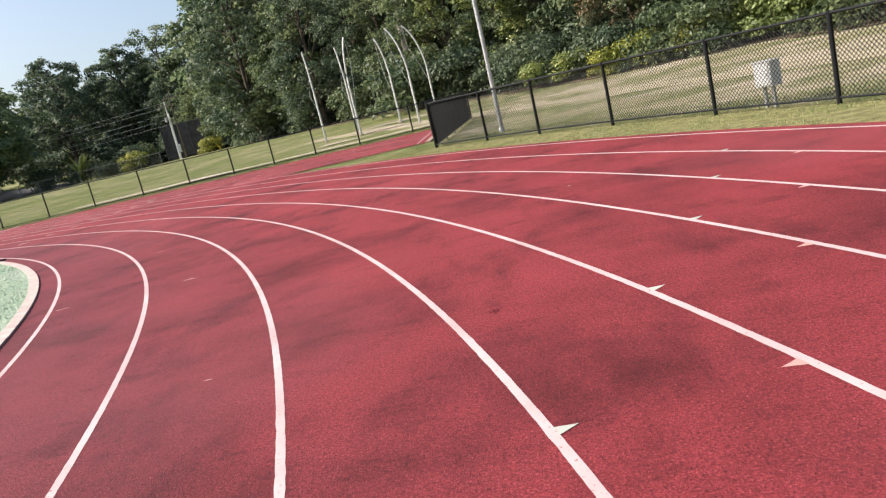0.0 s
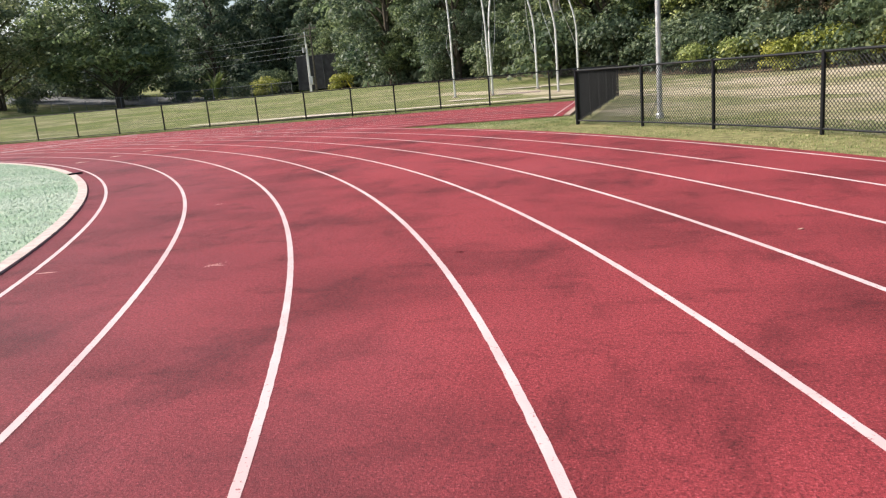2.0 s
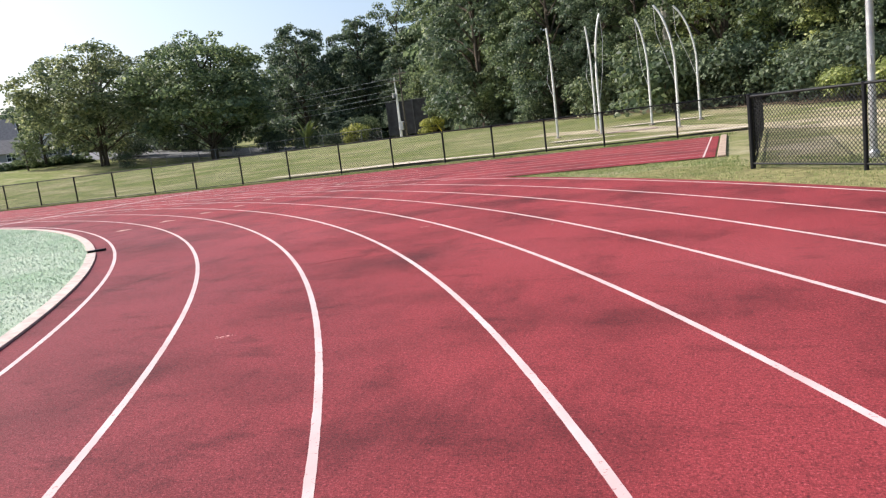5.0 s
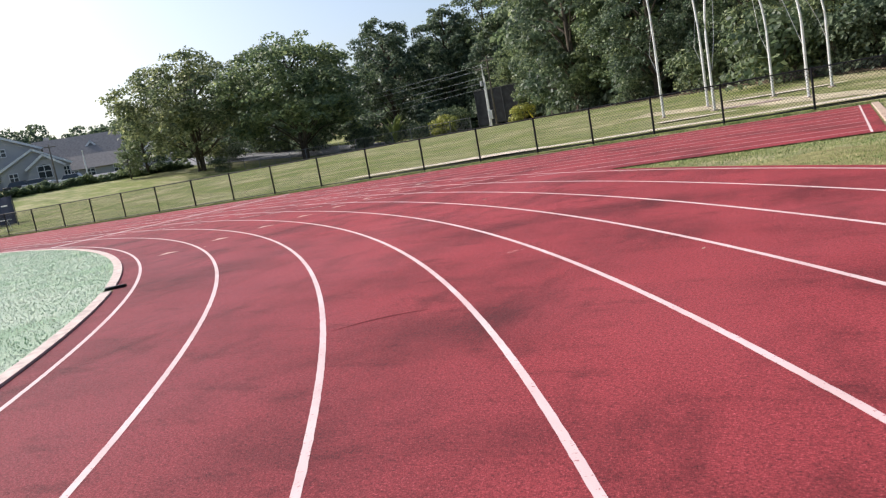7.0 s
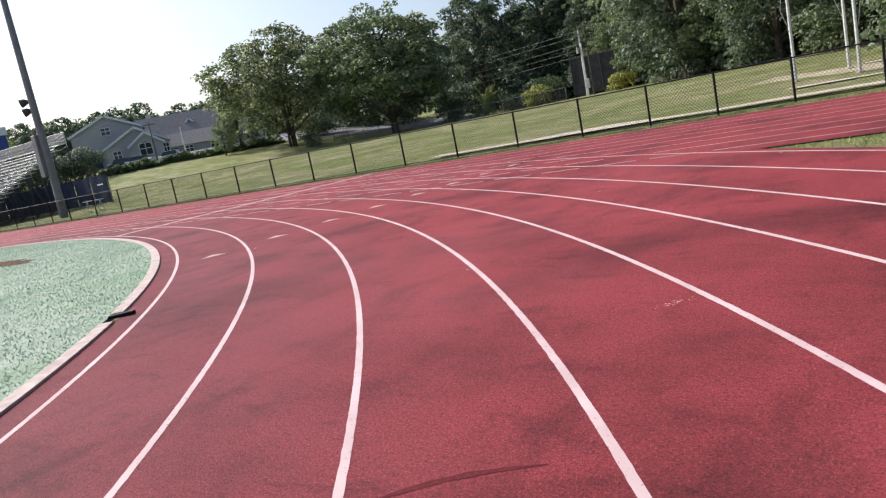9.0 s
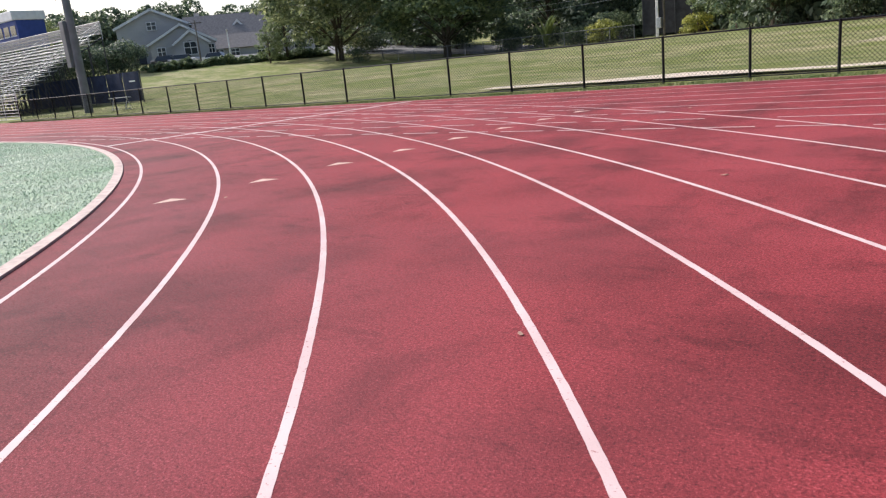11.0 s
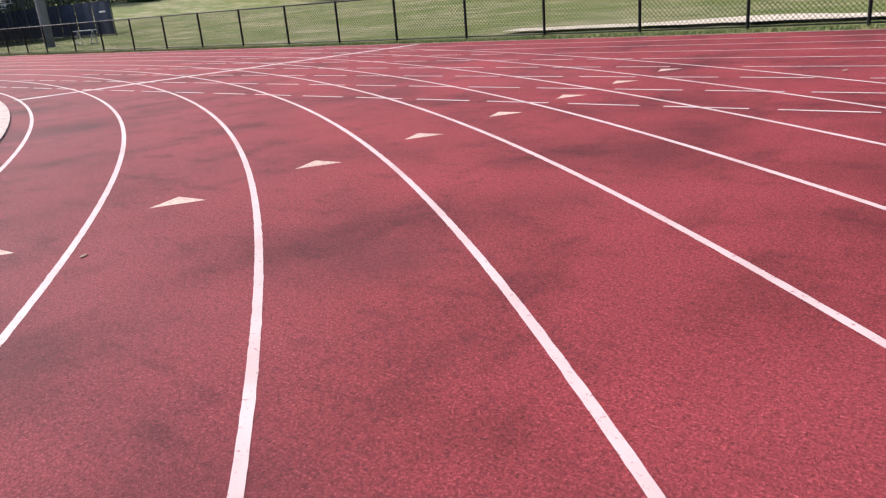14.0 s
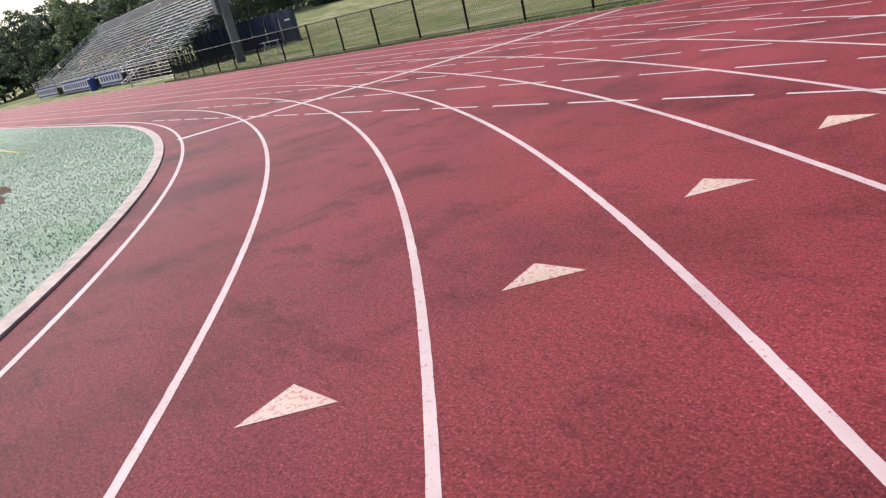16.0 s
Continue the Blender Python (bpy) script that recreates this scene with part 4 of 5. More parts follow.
def meter_box():
    x, y = 37.16, 18.12
    b = base("electrical_box", x, y, 0.0, "white metal electrical box on two short legs", "electrical box", turn=-60)
    bm = bmesh.new()
    block(bm, (0, 0, 0.50), (0.32, 0.24, 0.38), bevel=0.012)
    part("cabinet", bm, BOX_WHITE, b)
    bm = bmesh.new()
    block(bm, (0, -0.126, 0.50), (0.27, 0.012, 0.33), bevel=0.005)
    door = part("door", bm, BOX_WHITE, b)
    bm = bmesh.new()
    block(bm, (0.10, -0.137, 0.50), (0.018, 0.02, 0.06), bevel=0.004)
    part("latch", bm, GALV, door)
    bm = bmesh.new()
    block(bm, (0, 0, 0.697), (0.36, 0.28, 0.014), bevel=0.004)
    part("lid", bm, BOX_WHITE, b)
    for dx in (-0.08, 0.08):
        bm = bmesh.new()
        block(bm, (dx, 0, 0.13), (0.045, 0.045, 0.36))
        part("leg", bm, GALV, b)


meter_box()


def utility_poles():
    gx, gy = -5.4, 95.0
    gz = ground_z(gx, gy)
    for dx, h, mat, lab in ((0.0, 7.0, CAGE, "pale weathered wooden utility pole with conduit"), (0.75, 7.8, GREY_WOOD, "dark weathered wooden utility pole with crossarm")):
        p = base("utility_pole", gx + dx, gy, gz, lab, "utility pole", "utility poles")
        part("shaft", rod([(0, 0, -0.2), (0.02, 0, h * 0.5), (0.05, 0, h)], [0.12, 0.10, 0.08], 10), GREY_WOOD if dx else mat, p)
        bm = bmesh.new()
        block(bm, (0.05, -0.14, h - 0.5), (1.7, 0.1, 0.12), bevel=0.01)
        arm = part("crossarm", bm, GREY_WOOD, p)
        for k in (-0.7, -0.3, 0.4, 0.75):
            part("insulator", rod([(k, -0.14, h - 0.45), (k, -0.14, h - 0.25)], [0.05, 0.03], 8), STEEL, arm)
        if not dx:
            part("conduit", rod([(0.2, -0.12, 0), (0.2, -0.12, 5.6)], 0.06, 8), CAGE, p)
            part("switch_box", block(bmesh.new(), (0.35, -0.2, 1.3), (0.5, 0.35, 1.0), bevel=0.03), GALV, p)
            part("transformer", rod([(-0.28, -0.1, 4.6), (-0.28, -0.1, 5.2)], [0.16, 0.16], 12), GALV, p)
        else:
            part("guy_wire", rod([(0.05, -0.1, h - 1.0), (4.6, -0.3, 0.0)], 0.014, 5), STEEL, p)
            part("guy_guard", rod([(3.75, -0.27, 1.55), (4.55, -0.3, 0.1)], 0.06, 6), YELLOW, p, "yellow plastic guy-wire guard")
    for i, z in enumerate((6.9, 6.4, 5.6, 5.0, 4.4)):
        bm = bmesh.new()
        pts = []
        for k in range(15):
            t = k / 14
            pts.append((gx - 62 * t, gy + 6 * t + 0.25 * i, gz + z + 0.6 * t - 3.0 * t * (1 - t)))
        tube(bm, pts, 0.013, 5)
        tagged(new("power_line", finish(bm, "power_line", GALV)), "sagging grey overhead cable before the trees", "cable", "overhead cables")
    for i in range(3):
        pts = [(gx + 0.75 + 9 * t, gy + 4 * t, gz + 6.9 - i * 0.8 - 4.0 * t * (1 - t) - 1.0 * t) for t in np.linspace(0, 1, 10)]
        tagged(new("service_cable", finish(rod(pts, 0.02, 5), "service_cable", STEEL)), "slack dark cable looping from the pole", "cable", "overhead cables")


utility_poles()


def dark_screen():
    """The tall black screen behind the utility poles."""
    x, y = -8.2, 98.0
    s = base("screen_fence", x, y, ground_z(x, y), "tall black mesh screen on steel posts", "screen")
    for i in range(4):
        part("post", rod([(1.75 * i, 0, -0.1), (1.75 * i, 0, 4.35)], 0.05, 8), STEEL, s)
    for i in range(3):
        bm = bmesh.new()
        block(bm, (1.75 * i + 0.875, 0, 2.25), (1.68, 0.03, 4.0))
        part("screen_panel", bm, MESH_DARK, s)
    bm = bmesh.new()
    tube(bm, [(0, 0, 4.3), (5.25, 0, 4.3)], 0.035, 8)
    part("rail", bm, STEEL, s)


dark_screen()


def back_fence():
    f = base("back_fence", -44.0, 90.5, 0, "low grey chain link fence along the lawn's back", "fence", "", "structure")
    pm = post_mesh(1.35, 0.035, POLE_GREY)
    n = 16
    xs = [2.55 * i for i in range(n)]
    lp = link_panel(round(xs[1], 3), 1.25, 0.14, 0.003)
    lp.materials.clear()
    lp.materials.append(STEEL)
    rail = finish(rod([(0, 0, 0), (xs[1], 0, 0)], 0.025, 6), "top_rail", POLE_GREY)
    for i, x in enumerate(xs):
        z = ground_z(-44 + x, 90.5)
        piece("post", pm, f, pose(x, 0, z))
        if i < n - 1:
            z2 = ground_z(-44 + xs[i + 1], 90.5)
            m = pose(x, 0, z, 0, -math.degrees(math.atan2(z2 - z, xs[1])), 0)
            piece("top_rail", rail, f, m @ pose(0, 0, 1.32))
            piece("mesh_panel", lp, f, m @ pose(0, 0, 0.05))


back_fence()


# ---- the stand ----
def stand():
    x1, y0, z0 = -33.0, 44.3, ground_z(-33, 44.3)
    rows, rise, run, length = 15, 0.30, 0.52, 46.0
    b = base("bleachers", x1, y0, z0, "long aluminium spectator bleachers on dark steel frames", "bleachers")
    plank = finish(block(bmesh.new(), (-length / 2, 0, 0), (length, 0.27, 0.045), bevel=0.008), "seat_plank", ALU)
    tread = finish(block(bmesh.new(), (-length / 2, 0, 0), (length, 0.24, 0.04)), "foot_plank", ALU)
    for i in range(rows):
        y, z = i * run, 0.95 + i * rise
        piece("seat_plank", plank, b, pose(0, y, z + 0.42))
        piece("foot_plank", tread, b, pose(0, y - 0.26, z))
        piece("foot_plank", tread, b, pose(0, y - 0.03, z + 0.005))
    depth, top = rows * run, 0.95 + rows * rise
    bm = bmesh.new()
    tube(bm, [(0, -0.4, 0.8), (0, depth, top - 0.1)], 0.06, 6)
    for k in range(1, 7):
        y = depth * k / 6
        tube(bm, [(0, y, 0), (0, y, 0.8 + (top - 0.9) * k / 6)], 0.045, 6)
        tube(bm, [(0, y, 0.1), (0, y - depth / 6, 0.8 + (top - 0.9) * (k - 1) / 6)], 0.03, 6)
        tube(bm, [(0, y, 1.1), (0, y - depth / 6, 1.1)] if k > 2 else [(0, y, 0.4), (0, y - depth / 6, 0.4)], 0.03, 6)
    frame_me = finish(bm, "support_frame", STEEL)
    for i in range(20):
        piece("support_frame", frame_me, b, pose(-0.1 - i * (length - 0.2) / 19, 0, 0))
    # end and back rails
    for side, lx in (("end_rail", 0.04), ("end_rail", -length - 0.04)):
        bm = bmesh.new()
        for off in (0.55, 0.80, 1.05):
            tube(bm, [(lx, -0.5, 0.95 + off), (lx, depth, top + off)], 0.024, 6)
        for k in range(8):
            y = -0.5 + (depth + 0.5) * k / 7
            z = 0.95 + (top - 0.95) * k / 7
            tube(bm, [(lx, y, z - 0.1), (lx, y, z + 1.05)], 0.024, 6)
        part(side, bm, ALU, b)
    bm = bmesh.new()
    for off in (0.35, 0.6, 0.85, 1.1):
        tube(bm, [(0, depth, top + off), (-length, depth, top + off)], 0.024, 6)
    for k in range(20):
        tube(bm, [(-length * k / 19, depth, top - 0.3), (-length * k / 19, depth, top + 1.1)], 0.026, 6)
    part("back_rail", bm, ALU, b)
    board = finish(block(bmesh.new(), (-length / 2, 0, 0), (length, 0.03, 0.16)), "back_board", DULL_ALU)
    for k in range(4):
        piece("back_board", board, b, pose(0, depth - 0.05, top + 0.22 + 0.25 * k))
    skirt = finish(block(bmesh.new(), (-length / 2 - 3, 0, 0), (length - 6, 0.03, 0.72)), "front_skirt", STEEL)
    piece("front_skirt", skirt, b, pose(0, -0.52, 0.5))
    # aisles with hand rails
    for ax in (-9.0, -20.0, -31.0, -41.0):
        bm = bmesh.new()
        for off in (0.5, 0.92):
            tube(bm, [(ax, 0.2, 0.95 + off + 0.1), (ax, depth - 0.5, top + off - 0.25)], 0.024, 6)
        for k in range(5):
            t = k / 4
            tube(bm, [(ax, 0.2 + (depth - 0.7) * t, 0.95 + (top - 1.3) * t), (ax, 0.2 + (depth - 0.7) * t, 1.97 + (top - 1.3) * t)], 0.024, 6)
        part("aisle_rail", bm, ALU, b)
    bm = bmesh.new()
    for off in (0.0, 0.2, 0.4, 0.6, 0.8, 1.0):
        tube(bm, [(-6.0, -1.3, 1.0 + off), (-length, -1.3, 1.0 + off)], 0.018, 6)
    for k in range(24):
        x = -6.0 - (length - 6) * k / 23
        tube(bm, [(x, -1.3, 0), (x, -1.3, 2.0)], 0.024, 6)
    part("front_rail", bm, ALU, b)
    bm = bmesh.new()
    block(bm, (-length / 2 - 3, -1.0, 0.95), (length - 6, 0.9, 0.05))
    part("walkway", bm, ALU, b)
    # stair at the front
    st = bmesh.new()
    for k in range(5):
        block(st, (-5.2, -2.4 + 0.27 * k, 0.19 * (k + 1)), (1.2, 0.28, 0.04))
    for dx in (-5.8, -4.6):
        tube(st, [(dx, -2.6, 0.1), (dx, -1.2, 1.0)], 0.04, 6)
        tube(st, [(dx, -2.6, 1.0), (dx, -1.2, 1.95)], 0.022, 6)
        tube(st, [(dx, -2.6, 0.0), (dx, -2.6, 1.0)], 0.022, 6)
    part("stair", st, ALU, b)


stand()


def press_box():
    x, y = -51.4, 53.9
    p = base("press_box", x, y, ground_z(x, y) - 0.8, "blue press box with a white roof band behind the stand", "press box")
    part("wall", block(bmesh.new(), (0, 0, 7.6), (4.8, 2.6, 2.5)), BLUE, p)
    part("roof", block(bmesh.new(), (0, -0.1, 9.2), (5.1, 3.1, 0.8), bevel=0.04), WHITE, p)
    for k in range(3):
        w = part("window", block(bmesh.new(), (-1.5 + 1.5 * k, -1.31, 7.9), (1.1, 0.06, 0.9)), GLASS, p)
        part("window_frame", block(bmesh.new(), (-1.5 + 1.5 * k, -1.335, 7.42), (1.2, 0.08, 0.08)), WHITE, w)
    for dx in (-2.2, 0, 2.2):
        for dy in (-1.1, 1.1):
            part("leg", rod([(dx, dy, 0.6), (dx, dy, 6.4)], 0.09, 8), STEEL, p)


press_box()


def windscreen():
    s = base("windscreen_fence", -25.6, 50.4, ground_z(-25.6, 50.4), "navy blue windscreen cloth on fence posts", "windscreen")
    for i in range(9):
        part("post", rod([(-2.4 * i, 0, -0.1), (-2.4 * i, 0, 2.3)], 0.04, 8), STEEL, s)
    for i in range(8):
        bm = bmesh.new()
        n = 8
        front, back = [], []
        for k in range(n + 1):
            t = k / n
            x = -2.4 * i - 0.04 - 2.32 * t
            sag = 0.03 * math.sin(t * 3.14) + 0.02 * math.sin(9 * t + i)
            front.append([bm.verts.new((x, -0.05 - sag, z)) for z in (0.12, 1.2, 2.22)])
            back.append([bm.verts.new((x, -0.035 - sag, z)) for z in (0.12, 1.2, 2.22)])
        for k in range(n):
            for j in range(2):
                bm.faces.new((front[k][j], front[k + 1][j], front[k + 1][j + 1], front[k][j + 1]))
                bm.faces.new((back[k][j + 1], back[k + 1][j + 1], back[k + 1][j], back[k][j]))
        part("cloth", bm, NAVY, s)
    bm = bmesh.new()
    block(bm, (-1.0, -0.11, 1.55), (0.8, 0.01, 0.10))
    part("emblem_bar", bm, WHITE, s)


windscreen()


def gate():
    x, y = -21.4, 39.95
    g = base("gate", x, y, ground_z(x, y), "silver metal gate of many horizontal bars", "gate", turn=0)
    for dx in (0.0, -8.4):
        part("post", rod([(dx, 0, -0.1), (dx, 0, 1.75)], 0.045, 8), GALV, g)
    for k in range(9):
        part("bar", rod([(0, 0, 0.15 + 0.18 * k), (-8.4, 0, 0.15 + 0.18 * k)], 0.018, 6), GALV, g)
    for k in range(1, 4):
        part("stile", rod([(-8.4 * k / 4, 0, 0.1), (-8.4 * k / 4, 0, 1.65)], 0.022, 6), GALV, g)


gate()


def bench():
    x, y = -18.2, 44.6
    b = base("bench", x, y, ground_z(x, y), "white metal folding bench on the grass", "bench", turn=15)
    part("seat", block(bmesh.new(), (0, 0, 0.72), (1.5, 0.35, 0.04), bevel=0.01), WHITE, b)
    for dx in (-0.55, 0.55):
        part("leg", rod([(dx, -0.22, 0), (dx, 0.0, 0.72), (dx, 0.22, 0)], 0.025, 6), WHITE, b)
        part("foot", rod([(dx, -0.25, 0.03), (dx, 0.25, 0.03)], 0.025, 6), WHITE, b)


bench()


def banners():
    x0, y0 = -40.5, 42.4
    z = ground_z(x0, y0)
    for i, (dx, w) in enumerate(((0.0, 6.5), (-9.0, 12.0), (-24.0, 10.0))):
        s = base("banner", x0 + dx, y0, z, "white cloth banner with broad blue bars on a rail", "banner", "banners before the stand")
        part("cloth", block(bmesh.new(), (-w / 2, 0, 0.75), (w, 0.03, 1.1)), WHITE, s)
        part("blue_band", block(bmesh.new(), (-w / 2, -0.022, 0.34), (w - 0.1, 0.012, 0.16)), BLUE, s)
        part("blue_band", block(bmesh.new(), (-w / 2, -0.022, 1.16), (w - 0.1, 0.012, 0.16)), BLUE, s)
        n = int(w / 0.9)
        for k in range(n):
            part("letter_bar", block(bmesh.new(), (-0.5 - 0.86 * k, -0.022, 0.75), (0.5, 0.012, 0.38)), BLUE, s)
        for dx2 in (0.0, -w):
            part("post", rod([(dx2, 0.05, -0.1), (dx2, 0.05, 1.4)], 0.035, 8), GALV, s)
    c = base("trash_can", x0 - 7.8, y0 - 0.3, z, "blue plastic trash can beside a banner", "trash can")
    part("body", rod([(0, 0, 0), (0, 0, 0.95)], [0.27, 0.33], 14), BLUE, c)
    part("lid", rod([(0, 0, 0.95), (0, 0, 1.0), (0, 0, 1.14)], [0.36, 0.35, 0.16], 14), BLUE, c)


banners()


# ---- houses ----
def gable_block(bm_wall, bm_roof, bm_trim, x, y, w, d, h, peak):
    """A block with its gable to the front (-y)."""
    a = [(x - w / 2, y, 0), (x + w / 2, y, 0), (x + w / 2, y, h), (x, y, peak), (x - w / 2, y, h)]
    f = [bm_wall.verts.new(p) for p in a]
    b = [bm_wall.verts.new((p[0], p[1] + d, p[2])) for p in a]
    bm_wall.faces.new(f)
    bm_wall.faces.new(b[::-1])
    for i in range(5):
        bm_wall.faces.new((f[i], b[i], b[(i + 1) % 5], f[(i + 1) % 5]))
    slope = math.hypot(w / 2, peak - h)
    ang = math.degrees(math.atan2(peak - h, w / 2))
    for s in (-1, 1):
        m = Matrix.Translation((x + s * w / 4, y + d / 2, (h + peak) / 2 + 0.12)) @ pose(0, 0, 0, 0, s * ang, 0)
        block(bm_roof, (s * 0.2, 0, 0), (slope + 0.5, d + 0.8, 0.2), m)
        block(bm_trim, (s * 0.2, -d / 2 - 0.42, -0.12), (slope + 0.55, 0.08, 0.34), m)


def window_unit(parent, x, y, z, w, h, arch=False):
    bm = bmesh.new()
    if arch:
        ring = [(x - w / 2, y, z), (x + w / 2, y, z), (x + w / 2, y, z + h * 0.6)]
        ring += [(x + w / 2 * math.cos(t), y, z + h * 0.6 + w / 2 * math.sin(t)) for t in np.linspace(0, math.pi, 9)[1:]]
        u = [bm.verts.new(p) for p in ring]
        v = [bm.verts.new((p[0], p[1] + 0.06, p[2])) for p in ring]
        bm.faces.new(u)
        for i in range(len(u)):
            bm.faces.new((u[i], v[i], v[(i + 1) % len(u)], u[(i + 1) % len(u)]))
    else:
        block(bm, (x, y + 0.03, z + h / 2), (w, 0.06, h))
    win = part("window", bm, GLASS, parent)
    bm = bmesh.new()
    for dx in (-w / 2, 0, w / 2):
        block(bm, (x + dx, y - 0.05, z + h / 2), (0.10, 0.10, h))
    for dz in (0, h * 0.55, h):
        block(bm, (x, y - 0.055, z + dz), (w + 0.1, 0.08, 0.10))
    part("window_frame", bm, WHITE, win)


def house(x, y, turn, plan, label):
    """Blocks (x, y, width, depth, eaves, peak); a seventh value turns the ridge along the front."""
    h = base("house", x, y, ground_z(x, min(y, 140.0)) - 0.3, label, "house", "houses", "", turn)
    for p in plan:
        bw, br, bt = bmesh.new(), bmesh.new(), bmesh.new()
        if len(p) > 6:
            gable_block(bw, br, bt, 0.0, 0.0, *p[2:6])
            for b in (bw, br, bt):
                b.transform(Matrix.Translation((p[0], p[1], 0)) @ Matrix.Rotation(radians(90), 4, "Z"))
        else:
            gable_block(bw, br, bt, *p)
        part("wall", bw, SIDING, h)
        part("roof", br, ROOF, h)
        part("trim", bt, WHITE, h, "white painted eaves trim")
    return h


def houses():
    def at(a, dd):
        return 29.5 - dd * math.sin(radians(a)), 16.1 + dd * math.cos(radians(a))
    x, y = at(57.0, 136)
    h = house(x, y, 57, [(-2.0, 0.0, 11.0, 14.0, 6.0, 8.5), (2.0, -5.0, 9.6, 5.2, 3.0, 5.6), (3.3, -6.0, 5.0, 1.2, 2.8, 4.6)], "two-storey grey clapboard house with white gable trim")
    window_unit(h, 3.1, -6.1, 1.0, 1.9, 1.9, True)
    window_unit(h, 6.2, -5.1, 1.0, 0.9, 1.4)
    window_unit(h, -1.2, -5.1, 1.0, 1.2, 1.4)
    # closed dark slab on the wall; its colour gives the doorway's inner shade
    part("garage_shade_panel", block(bmesh.new(), (-5.2, -0.06, 1.3), (2.8, 0.1, 2.6)), STEEL, h, "dark panel painted as the shade inside an open garage doorway")
    window_unit(h, -2.2, -0.1, 5.4, 1.4, 1.2)
    # the terrace behind, its long roofs facing the lawn
    x, y = at(53.0, 152)
    h = house(x, y, 53, [(6.4, 0.0, 9.0, 14.0, 3.9, 7.9, 1), (1.4, -2.0, 4.6, 4.0, 4.4, 6.8), (7.0, -5.5, 6.5, 13.0, 1.9, 4.1, 1), (11.5, -4.0, 6.0, 6.0, 2.4, 4.9)], "grey terraced house with brown shingle roofs")
    for wx in (0.6, 2.2):
        window_unit(h, wx, -2.1, 4.3, 0.9, 1.1)
    for wx in (-2.2, 0.4, 4.8):
        window_unit(h, wx, -9.0, 0.5, 1.4, 1.2)
    window_unit(h, 11.5, -4.1, 1.0, 1.4, 1.4)
    part("chimney", block(bmesh.new(), (-5.6, 3.5, 7.6), (0.9, 0.9, 2.6)), SIDING, h)
    # the pole lamp and the old pole before the terrace
    for a, d, hgt, mat, lab in ((53.1, 126, 4.4, WHITE, "white street lamp standing before the houses"), (55.05, 122, 6.2, GREY_WOOD, "thin dark utility pole before the houses")):
        x, y = at(a, d)
        p = base("street_lamp" if mat is WHITE else "utility_pole", x, y, ground_z(x, y), lab, "pole", "", "", a)
        part("shaft", rod([(0, 0, -0.2), (0, 0, hgt * 0.6), (0, 0, hgt)], [0.13, 0.10, 0.07], 8), mat, p)
        if mat is WHITE:
            part("lantern", block(bmesh.new(), (0.0, -0.3, hgt), (0.3, 0.9, 0.16), bevel=0.05), mat, p)
        else:
            part("crossarm", block(bmesh.new(), (0, -0.08, hgt - 0.4), (1.8, 0.1, 0.12)), mat, p)
    # the white porch seen under the trees
    x, y = at(42.6, 134)
    h = house(x, y, 42, [(0.0, 2.4, 8.0, 8.0, 3.2, 5.4)], "white-porched house behind the trees")
    for k in range(5):
        part("porch_post", block(bmesh.new(), (-3.2 + 1.6 * k, 0.4, 1.6), (0.18, 0.18, 3.0)), WHITE, h)
    part("porch_roof", block(bmesh.new(), (0, 1.2, 3.2), (7.4, 2.4, 0.2)), WHITE, h)
    window_unit(h, -1.6, 2.3, 0.9, 1.1, 1.5)
    part("brick_panel", block(bmesh.new(), (2.0, 2.3, 1.4), (2.2, 0.12, 2.6)), BRICK, h, "dark red brick front")


houses()


def parked_car(x, y, turn, mat, label):
    c = base("car", x, y, ground_z(x, min(y, 140.0)) + 0.02, label, "car", "parked cars", "", turn)
    bm = bmesh.new()
    block(bm, (0, 0, 0.62), (4.4, 1.75, 0.58), bevel=0.14)
    part("body", bm, mat, c)
    bm = bmesh.new()
    r = bmesh.ops.create_cube(bm, size=1, matrix=Matrix.Translation((-0.2, 0, 1.15)) @ Matrix.Diagonal((2.7, 1.6, 0.6, 1)))
    for v in r["verts"]:
        if v.co.z > 1.2:
            v.co.x = -0.2 + (v.co.x + 0.2) * 0.68
            v.co.y *= 0.82
    part("cabin", bm, GLASS, c)
    part("roof", block(bmesh.new(), (-0.2, 0, 1.46), (1.8, 1.28, 0.05), bevel=0.02), mat, c)
    for dx in (-1.35, 1.35):
        for dy in (-0.8, 0.8):
            w = part("wheel", rod([(dx, dy - 0.1, 0.32), (dx, dy + 0.1, 0.32)], 0.32, 14), STEEL, c)
            part("rim", rod([(dx, dy - 0.11, 0.32), (dx, dy + 0.11, 0.32)], 0.19, 10), GALV, w)


for a, d, mat, lab in ((54.2, 122, WHITE, "white car parked before the houses"), (57.5, 125, STEEL, "dark grey car parked before the houses"), (56.4, 124, GALV, "silver car parked before the houses"),
                       (43.6, 128, WHITE, "white car parked behind the trees"), (41.4, 126, GALV, "silver car parked behind the trees")):
    parked_car(29 - d * math.sin(radians(a)), 17 + d * math.cos(radians(a)), a - 20, mat, lab)


parked_car(-82.0, 68.4, 30, WHITE, "white car parked behind the spectator stand")


